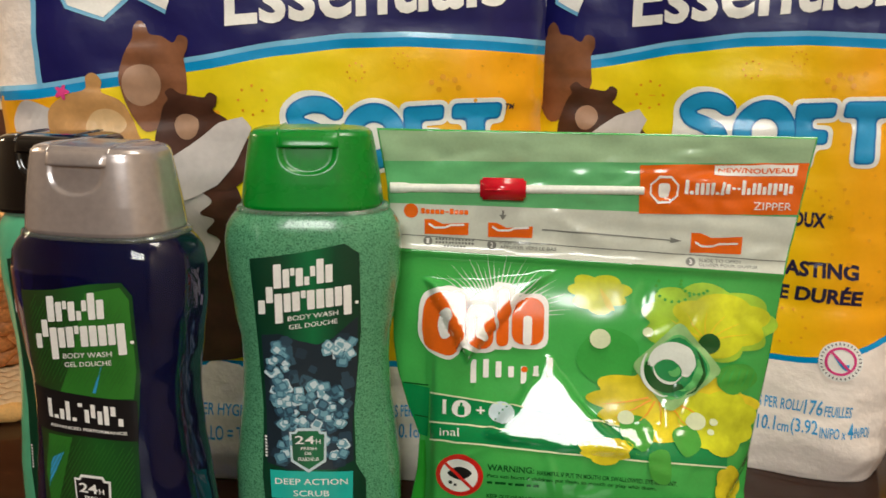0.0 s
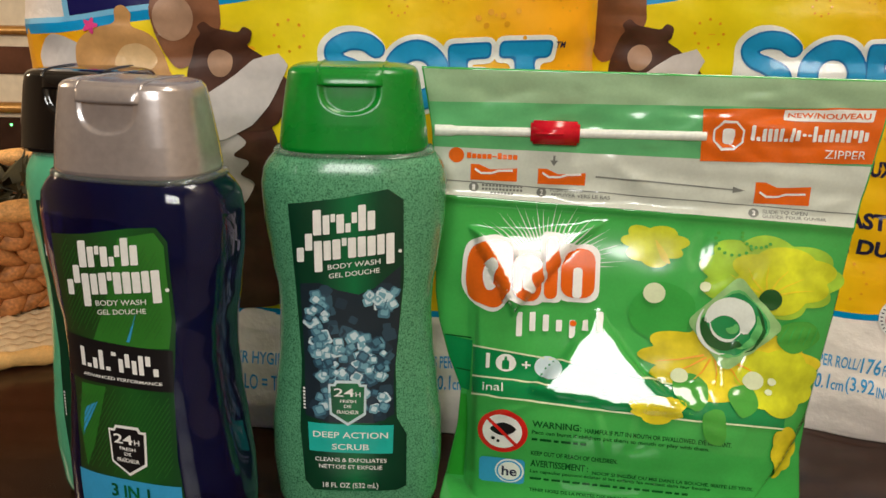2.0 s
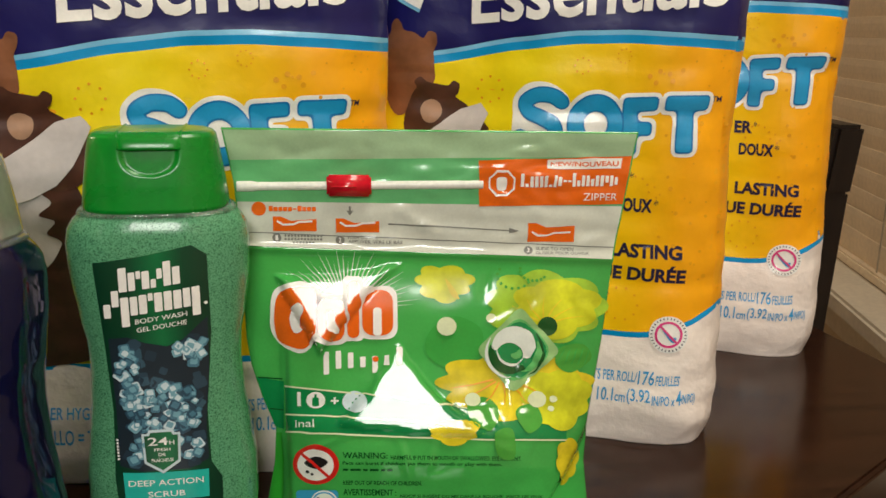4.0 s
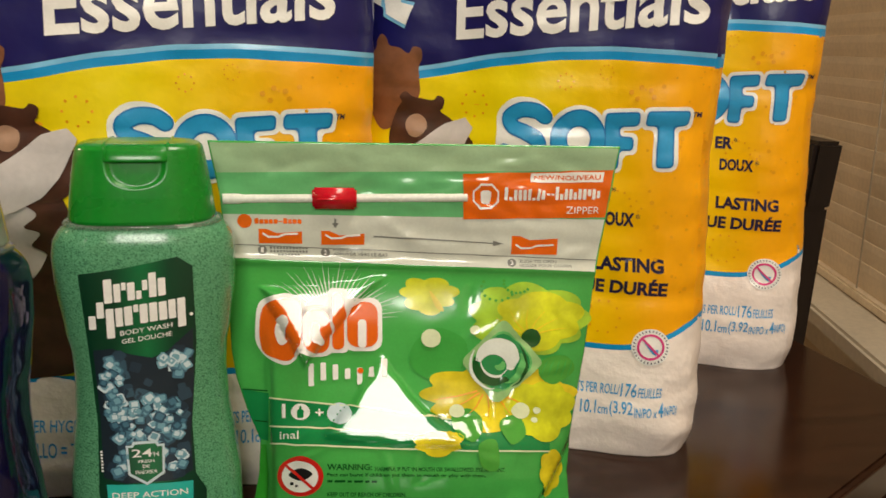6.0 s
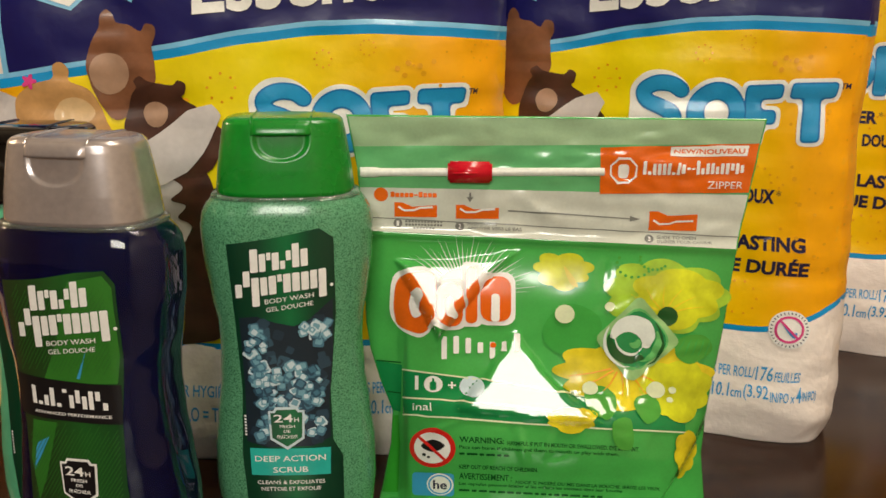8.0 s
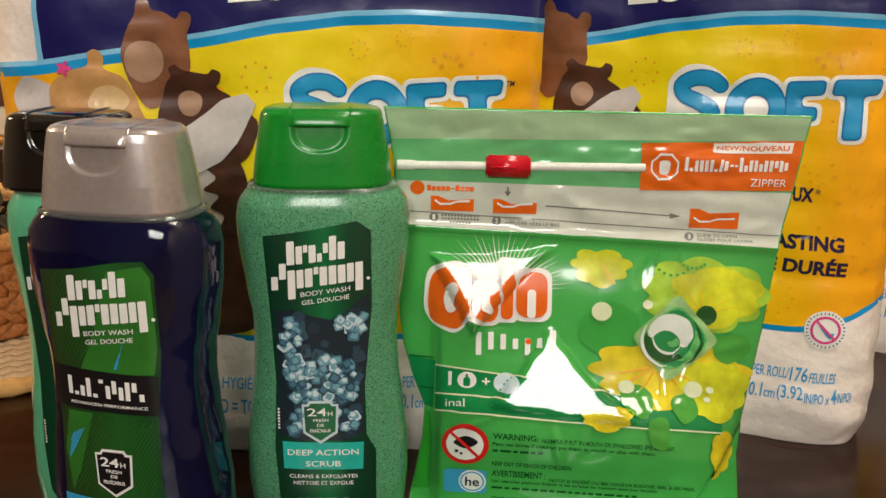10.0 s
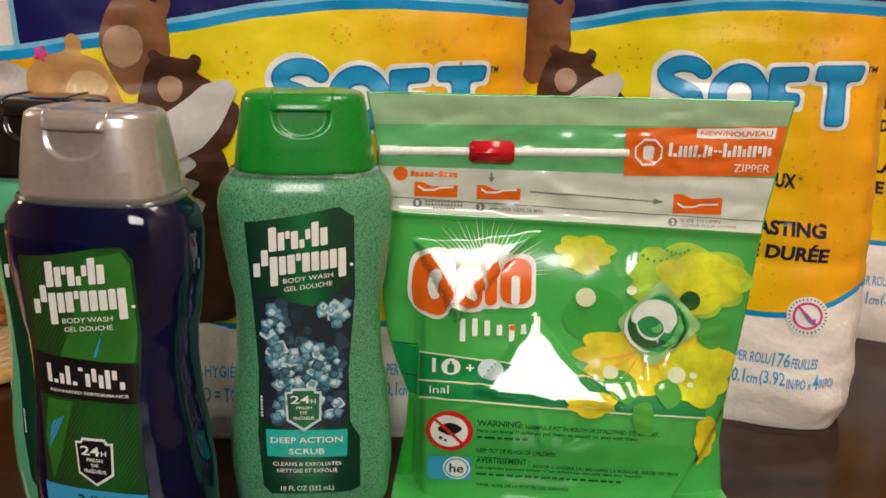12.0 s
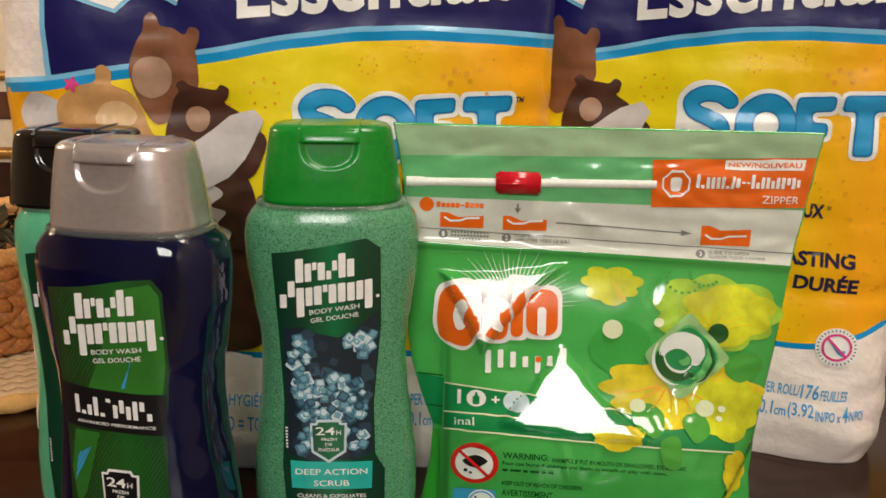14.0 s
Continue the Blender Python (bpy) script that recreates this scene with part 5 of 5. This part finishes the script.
bag_print("lettering", lettering("+", 0.0185, 0.0632, 0.0225, 0.0672, 0.02), 2, PRINT_WHITE)
bag_print("round_icon", flat_poly(circle(0.0305, 0.0645, 0.0062, 24)), 2, ICE[0])
bag_print("lettering", lettering("inal", 0.0005, 0.0500, 0.0100, 0.0545, 0.0), 2, PRINT_WHITE)
# flowers, leaves and the printed pod
def veins(cu, cv, ru, rv, n, start):
    """Fine darker creases that run out from the heart of a printed flower."""
    out = []
    for i in range(n):
        t = start + i * 0.42
        out.append(strip([(cu + ru * 0.15 * math.cos(t), cv + rv * 0.15 * math.sin(t)), (cu + ru * 0.5 * math.cos(t + 0.06), cv + rv * 0.5 * math.sin(t + 0.06)), (cu + ru * 0.85 * math.cos(t), cv + rv * 0.85 * math.sin(t))], [0.0011, 0.0007, 0.0002]))
    return out


def petal_blob(cu, cv, ru, rv, lobes, depth, turn=0.0):
    """A ruffled outline of round lobes of uneven size."""
    out = []
    for i in range(132):
        t = 2 * math.pi * i / 132
        k = 1 + depth * 1.5 * (abs(math.sin(lobes * t / 2 + turn + 0.5 * math.sin(2 * t + turn))) - 0.55) + 0.5 * depth * math.sin(3 * t + turn)
        out.append((cu + ru * math.cos(t) * k, cv + rv * math.sin(t) * k))
    return out


bag_print("flower", flat_poly(petal_blob(0.0765, 0.1295, 0.0138, 0.0095, 7, 0.15, 0.5)), 1, FLOWER)
bag_print("flower", flat_poly(blob([(0.077, 0.132), (0.082, 0.126), (0.084, 0.121), (0.080, 0.123)])), 2, FLOWER_B)
bag_print("flower", flat_poly(petal_blob(0.128, 0.1165, 0.0305, 0.0195, 9, 0.10, 1.0)), 1, FLOWER_C)
bag_print("flower", flat_poly(petal_blob(0.134, 0.1165, 0.0215, 0.0150, 6, 0.13, 0.2)), 2, FLOWER)
for k in range(6):
    bag_print("petal_crease", flat_poly(veins(0.127, 0.108, 0.026, 0.017, 6, 0.3)[k]), 3, FLOWER_B)
    bag_print("petal_crease", flat_poly(veins(0.106, 0.078, 0.034, 0.020, 6, 3.5)[k]), 4, DOT_ORANGE)
# soft shadow left of the pod, painted in as a darker green patch
bag_print("leaf", flat_poly(blob([(0.068, 0.102), (0.080, 0.112), (0.095, 0.105), (0.094, 0.090), (0.080, 0.083), (0.068, 0.090)])), 1, LEAF_SOFT)
bag_print("flower", flat_poly(petal_blob(0.113, 0.073, 0.039, 0.0185, 9, 0.12, 0.4)), 2, FLOWER_B)
bag_print("flower", flat_poly(petal_blob(0.135, 0.066, 0.0185, 0.0170, 7, 0.11, 0.1)), 3, FLOWER)
bag_print("flower", flat_poly(petal_blob(0.080, 0.047, 0.012, 0.0068, 6, 0.12, 0.0)), 4, FLOWER_B)
bag_print("flower", flat_poly(petal_blob(0.142, 0.030, 0.0075, 0.0130, 6, 0.12, 0.6)), 2, FLOWER_B)
for pts in ([(0.088, 0.064), (0.097, 0.067), (0.1035, 0.060), (0.100, 0.048), (0.090, 0.050)], [(0.112, 0.058), (0.122, 0.063), (0.126, 0.052), (0.118, 0.046)], [(0.136, 0.095), (0.148, 0.097), (0.153, 0.089), (0.142, 0.081), (0.134, 0.086)], [(0.101, 0.046), (0.110, 0.048), (0.111, 0.032), (0.103, 0.033)]):
    bag_print("leaf", flat_poly(blob(pts)), 4, LEAF)
for k in range(5):
    bag_print("leaf_vein", flat_poly(strip([(0.1350 + 0.0035 * k, 0.0868 - 0.0004 * k), (0.1372 + 0.0034 * k, 0.0918), (0.1384 + 0.0033 * k, 0.0948)], [0.0004, 0.0008, 0.0003])), 5, LEAF_SOFT)
for cu, cv, r in ((0.0775, 0.1065, 0.0050), (0.1000, 0.1110, 0.0026), (0.0905, 0.0655, 0.0040), (0.1235, 0.0655, 0.0050), (0.1325, 0.0660, 0.0022), (0.0825, 0.062, 0.0022), (0.131, 0.0600, 0.0018)):
    bag_print("spot", flat_poly(circle(cu, cv, r, 18)), 5, PALE_SPOT)
bag_print("spot", flat_poly(circle(0.1290, 0.1065, 0.0053, 20)), 4, TEXT_GREEN)
pod = [(0.1150, 0.1175), (0.1362, 0.0930), (0.1108, 0.0690), (0.0925, 0.0940)]
shrink = lambda k: [(0.1136 + (u - 0.1136) * k, 0.0932 + (v - 0.0932) * k) for u, v in pod]
bag_print("pod_picture", flat_poly(rounded(pod, 0.004)), 6, POD_FILM, "printed picture of a detergent pod")
bag_print("pod_picture", flat_poly(rounded(shrink(0.84), 0.008)), 7, SWIRL_GREEN)
bag_print("pod_picture", flat_poly(rounded(shrink(0.80), 0.009)), 8, BAG_DARK)


def swirl(a0, a1, r0, r1, wide):
    """One arm of the spiral of gel and powder."""
    out, n = [], 22
    for i in range(n + 1):
        t = i / n
        a, r = radians(a0 + (a1 - a0) * t), r0 + (r1 - r0) * t
        out.append((0.1120 + r * math.cos(a), 0.0930 + r * math.sin(a) * 1.05))
    return strip(out, [wide * math.sin(math.pi * (0.08 + 0.84 * i / n)) for i in range(n + 1)])


bag_print("pod_picture", flat_poly(swirl(-35, 175, 0.0062, 0.0105, 0.0098)), 9, POWDER)
bag_print("pod_picture", flat_poly(swirl(-150, 30, 0.0020, 0.0022, 0.0040)), 10, SWIRL_GREEN)
bag_print("pod_picture", flat_poly(swirl(165, 300, 0.0122, 0.0092, 0.0058)), 9, TEXT_GREEN)
bag_print("pod_picture", flat_poly(swirl(175, 330, 0.0092, 0.0058, 0.0016)), 10, POWDER)
bag_print("pod_picture", flat_poly(swirl(150, 262, 0.0142, 0.0150, 0.0018)), 10, POWDER)
bag_print("pod_picture", flat_poly(swirl(-75, 25, 0.0112, 0.0128, 0.0034)), 9, SWIRL_GREEN)
bag_print("pod_picture", flat_poly(swirl(-60, 40, 0.0148, 0.0142, 0.0016)), 9, TEXT_GREEN)
# strings of dark dots above the large flower
for a0, a1, cu, cv, r in ((150, 330, 0.112, 0.1335, 0.0085), (170, 320, 0.122, 0.1365, 0.0070)):
    for k in range(9):
        a = radians(a0 + (a1 - a0) * k / 8)
        bag_print("spot", flat_poly(circle(cu + r * math.cos(a), cv + r * 0.8 * math.sin(a), 0.0008, 10)), 3, LEAF)
# warnings
bag_print("warning_mark", flat_poly(circle(0.0105, 0.0285, 0.0117, 36)), 2, RED_INK)
bag_print("warning_mark", flat_poly(circle(0.0105, 0.0285, 0.0092, 36)), 3, PRINT_WHITE)
bag_print("warning_mark", flat_poly(blob([(0.0050, 0.0295), (0.0110, 0.0335), (0.0170, 0.0300), (0.0110, 0.0262)]), circle(0.0065, 0.0245, 0.0010, 8), circle(0.0088, 0.0232, 0.0008, 8)), 4, INK_BLACK)
bag_print("warning_mark", flat_poly(strip([(0.0035, 0.0355), (0.0175, 0.0215)], 0.0016)), 5, RED_INK)
bag_print("round_icon", flat_poly(round_rect(0.0, -0.0005, 0.0215, 0.0135, 0.002)), 2, SKY_INK)
bag_print("round_icon", flat_poly(circle(0.0145, 0.0068, 0.0068, 28)), 3, PRINT_WHITE)
bag_print("round_icon", ring_print(0.0145, 0.0068, 0.0052, 0.0060), 4, PRINT_BLUE)
bag_print("lettering", lettering("he", 0.0110, 0.0040, 0.0180, 0.0095, 0.02), 4, PRINT_NAVY)
for body, u0, v0, u1, v1 in (("WARNING:", 0.0240, 0.0322, 0.0465, 0.0358), ("HARMFUL IF PUT IN MOUTH OR SWALLOWED. EYE IRRITANT.", 0.0480, 0.0312, 0.1150, 0.0338), ("Pacs can burst if children put them to mouth or play with them.", 0.0240, 0.0280, 0.1050, 0.0305), ("KEEP OUT OF REACH OF CHILDREN.", 0.0240, 0.0168, 0.0640, 0.0193),
                             ("AVERTISSEMENT :", 0.0240, 0.0105, 0.0510, 0.0143), ("NOCIF SI INGÉRÉ OU MIS DANS LA BOUCHE. IRRITE LES YEUX.", 0.0530, 0.0088, 0.1280, 0.0112), ("Les capsules peuvent éclater si les enfants les mettent dans leur bouche", 0.0240, 0.0064, 0.1080, 0.0088), ("TENIR HORS DE LA PORTÉE DES ENFANTS.", 0.0240, -0.0040, 0.0720, -0.0015)):
    bag_print("lettering", lettering(body, u0, v0, u1, v1, 0.022, -0.02), 2, TEXT_GREEN, "", 0.004)
rng = random.Random(8)
words = []
for u0, v, u1 in ((0.0240, 0.0250, 0.0500), (0.0240, 0.0030, 0.0960)):
    while u0 < u1:
        d = rng.uniform(0.0018, 0.0055)
        words.append(round_rect(u0, v - 0.02 * (u0 - 0.024), u0 + d, v + 0.0013 - 0.02 * (u0 - 0.024), 0.0003))
        u0 += d + 0.0011
tagged(bag_print("text_block", flat_poly(*words), 2, TEXT_GREEN, "", 0.004), kind="stuff")
# left side seal, a slightly darker green than the front film
SEAM = ink("pouch_seam_green", (52, 160, 50), 0.2, 0.6)
bag_print("side_seal", flat_poly([(-0.0160, 0.001), (-0.0075, 0.001), (-0.0062, 0.030), (-0.0070, 0.047), (-0.0098, 0.047), (-0.0110, 0.030)]), 1, SEAM)
bag_print("dark_band", flat_poly([(-0.0103, 0.0505), (-0.0058, 0.0490), (-0.0050, 0.0760), (-0.0192, 0.0785), (-0.0158, 0.0660)]), 1, BAG_DARK)
for v in (0.0600, 0.0775):
    bag_print("thin_line", flat_poly(strip([(-0.0128 if v < 0.07 else -0.0185, v + 0.001), (-0.0055, v)], 0.0007)), 2, TEXT_GREEN)


for piece in pouch.children:
    if piece.name.startswith("word_mark"):
        tagged(piece, kind="stuff")

# ---------------------------------------------------------------- woven mat and basket by the window of the table's far side
STRAW = material("pale_woven_cord", lin(232, 202, 158), 0.8, vary=0.15, scale=120, bump=0.6, bump_scale=600)
ROPE = material("golden_rope_edge", lin(224, 176, 106), 0.75, vary=0.2, scale=90, bump=0.7, bump_scale=500)
BRAID = material("brown_braided_leaf", lin(178, 118, 66), 0.6, vary=0.45, fine=0.25, scale=45, bump=0.8, bump_scale=260)
BRAID_PALE = material("tan_braided_leaf", lin(222, 166, 100), 0.6, vary=0.3, fine=0.2, scale=60, bump=0.8, bump_scale=260)
DRY_LEAF = material("dry_dark_leaves", lin(62, 56, 34), 0.55, vary=0.5, scale=60, bump=0.4)

MAT = pose(-0.4655, 0.616, 0.0, 0, 0, 24)
mat_thing = thing("woven_placemat", MAT, "cream woven cord placemat under the basket", "placemat")
MX, MY = 0.18, 0.145
cord_me = None
for i in range(26):
    y = -MY + 0.004 + i * (2 * MY - 0.008) / 25
    if cord_me is None:
        bm = bmesh.new()
        rings = []
        for j in range(61):
            x = -MX + 2 * MX * j / 60
            r = 0.0042 + 0.0013 * math.cos(j * math.pi)
            rings.append([bm.verts.new((x, 0.0058 * math.cos(a), 0.0052 + r * math.sin(a))) for a in [2 * math.pi * q / 8 for q in range(8)]])
        for a, b in zip(rings, rings[1:]):
            for q in range(8):
                bm.faces.new((a[q], a[(q + 1) % 8], b[(q + 1) % 8], b[q]))
        bmesh.ops.recalc_face_normals(bm, faces=bm.faces)
        o = part("cord_strand", bm, STRAW, mat_thing)
        cord_me = o.data
    else:
        o = new("cord_strand", cord_me)
        o.parent = mat_thing
    o.location = (0.0035 * (i % 2), y, 0.0)


def tube(points, radius, wobble=0.0, seg=8, closed=False):
    bm = bmesh.new()
    rings = []
    n = len(points)
    for i, p in enumerate(points):
        a = Vector(points[(i - 1) % n] if closed or i else points[i])
        b = Vector(points[(i + 1) % n] if closed or i < n - 1 else points[i])
        d = (b - a).normalized()
        side = d.cross(Vector((0, 0, 1)))
        side = side.normalized() if side.length > 1e-4 else Vector((1, 0, 0))
        up = side.cross(d)
        r = radius * (1 + wobble * math.sin(i * 1.9))
        rings.append([bm.verts.new(Vector(p) + side * r * math.cos(t) + up * r * math.sin(t)) for t in [2 * math.pi * q / seg for q in range(seg)]])
    for i in range(n if closed else n - 1):
        a, b = rings[i], rings[(i + 1) % n]
        for q in range(seg):
            bm.faces.new((a[q], a[(q + 1) % seg], b[(q + 1) % seg], b[q]))
    bmesh.ops.recalc_face_normals(bm, faces=bm.faces)
    return bm


edge = [(x, -MY - 0.002, 0.006) for x in np.linspace(-MX, MX, 40)] + [(MX + 0.002, y, 0.006) for y in np.linspace(-MY, MY, 26)] + [(x, MY + 0.002, 0.006) for x in np.linspace(MX, -MX, 40)] + [(-MX - 0.002, y, 0.006) for y in np.linspace(MY, -MY, 26)]
part("rope_edge", tube(edge, 0.006, 0.18, 8, True), ROPE, mat_thing, "golden rope border")

basket = thing("woven_basket", pose(-0.454, 0.645, 0.0105, 0, 0, 24), "brown braided leaf basket filled with dried leaves", "basket")
BH = 0.078


def basket_wall(t, z):
    k = 1 + 0.16 * z / BH
    c, s = math.cos(t), math.sin(t)
    return Vector((0.150 * k * math.copysign(abs(c) ** 0.6, c), 0.095 * k * math.copysign(abs(s) ** 0.6, s), z))


inner_rings = [[basket_wall(2 * math.pi * i / 64, z) * 0.97 for i in range(64)] for z in (0.001, 0.05, BH - 0.006)]
for r, z in zip(inner_rings, (0.001, 0.05, BH - 0.006)):
    for p in r:
        p.z = z
bm = loft(inner_rings, False)
bm.verts.ensure_lookup_table()
bm.faces.new([bm.verts[i] for i in range(63, -1, -1)])
part("lining", bm, BRAID, basket)
leaf = bmesh.new()
bmesh.ops.create_uvsphere(leaf, u_segments=10, v_segments=6, radius=1)
for v in leaf.verts:
    v.co = Vector((v.co.x * 0.0155, v.co.y * 0.0048, v.co.z * 0.0085 * (1 - 0.35 * abs(v.co.x))))
leaf_mesh = None
for row in range(6):
    z = 0.008 + row * 0.0125
    n = 44
    for i in range(n):
        t = 2 * math.pi * (i + 0.5 * (row % 2)) / n
        p, q = basket_wall(t, z), basket_wall(t + 0.02, z)
        d = q - p
        if leaf_mesh is None:
            o = part("braid", leaf, BRAID, basket)
            leaf_mesh = o.data
        else:
            o = new("braid", leaf_mesh)
            o.parent = basket
        o.location = p
        o.rotation_euler = (0.3 * math.sin(i * 3.1), (0.55 if row % 2 else -0.55) + 0.25 * math.sin(i * 1.7 + row), math.atan2(d.y, d.x))
        o.scale = (1 + 0.15 * math.sin(i * 2.2), 1, 1 + 0.2 * math.sin(i * 1.3 + row))
part("rim", tube([basket_wall(2 * math.pi * i / 90, BH) for i in range(90)], 0.0075, 0.2, 8, True), BRAID_PALE, basket, "tan rolled rim")
rng = random.Random(3)
heap = bmesh.new()
for i in range(420):
    t, r = rng.uniform(0, 2 * math.pi), math.sqrt(rng.uniform(0, 1)) * 0.9
    p = basket_wall(t, BH)
    p = Vector((p.x * r, p.y * r, BH - 0.02 + 0.03 * (1 - r) + rng.uniform(-0.008, 0.014)))
    m = Matrix.Translation(p) @ Euler((rng.uniform(-1, 1), rng.uniform(-1, 1), rng.uniform(0, 6))).to_matrix().to_4x4()
    L1, W1 = rng.uniform(0.010, 0.022), rng.uniform(0.003, 0.007)
    heap.faces.new([heap.verts.new(m @ Vector(c)) for c in ((-L1, 0, 0.002), (-L1 * 0.3, -W1, 0), (L1 * 0.5, -W1 * 0.7, 0.001), (L1, 0, 0.004), (L1 * 0.4, W1 * 0.7, 0.001), (-L1 * 0.4, W1, 0))])
heap_ob = part("dried_leaves", heap, DRY_LEAF, None, "", False)
heap_ob.matrix_world = pose(-0.454, 0.645, 0.0105, 0, 0, 24)
tagged(heap_ob, "dark dried leaves heaped in the woven basket", "dried leaves", kind="stuff")

# painted cabinet far behind the basket
CREAM = material("cream_painted_board", lin(226, 212, 190), 0.35, vary=0.08, scale=8)
GOLD_EDGE = material("gilded_moulding", lin(186, 136, 72), 0.3, metal=0.5, vary=0.25, scale=30)
DARK_PANEL = material("dark_brown_inlay", lin(92, 58, 42), 0.35, vary=0.25, scale=20)
BLACK_BOX = material("black_box_plastic", lin(58, 38, 30), 0.25, vary=0.15)
GREEN_LIGHT = bpy.data.materials.new("green_indicator")
GREEN_LIGHT.use_nodes = True
GREEN_LIGHT.node_tree.nodes["Principled BSDF"].inputs["Emission Color"].default_value = (0.1, 1.0, 0.2, 1)
GREEN_LIGHT.node_tree.nodes["Principled BSDF"].inputs["Emission Strength"].default_value = 4.0
cabinet = thing("painted_cabinet", pose(-1.05, 1.50, FLOOR_Z), "cream painted cabinet with gilded mouldings and brown inlay", "cabinet")
part("body", box(bmesh.new(), -0.55, 0.0, 0.0, 0.55, 0.38, 1.35, 0.006), CREAM, cabinet, shaded=False)
for z0, z1 in ((0.902, 0.918), (0.7706, 0.790)):
    bm = bmesh.new()
    prof = [(0.0, z0), (-0.010, z0 + 0.002), (-0.014, (z0 + z1) / 2), (-0.010, z1 - 0.002), (0.0, z1)]
    cols = [[bm.verts.new((x, y, z)) for y, z in prof] for x in (-0.556, 0.556)]
    for i in range(4):
        bm.faces.new((cols[0][i], cols[1][i], cols[1][i + 1], cols[0][i + 1]))
    bm.faces.new(cols[0]), bm.faces.new(cols[1][::-1])
    bm.faces.new((cols[0][0], cols[0][4], cols[1][4], cols[1][0]))
    bmesh.ops.recalc_face_normals(bm, faces=bm.faces)
    part("moulding", bm, GOLD_EDGE, cabinet, "rounded gilded moulding")
part("inlay", box(bmesh.new(), -0.545, -0.006, 0.838, 0.545, 0.002, 0.8835, 0.002), DARK_PANEL, cabinet, "dark brown inlaid band", False)
part("lower_panel", box(bmesh.new(), -0.545, -0.008, 0.66, 0.545, 0.002, 0.764, 0.003), BLACK_BOX, cabinet, "dark brown lower panel", False)
part("indicator", box(bmesh.new(), 0.252, -0.0105, 0.7500, 0.2555, -0.0075, 0.7535, 0.0005), GREEN_LIGHT, cabinet, "small green indicator light", False)
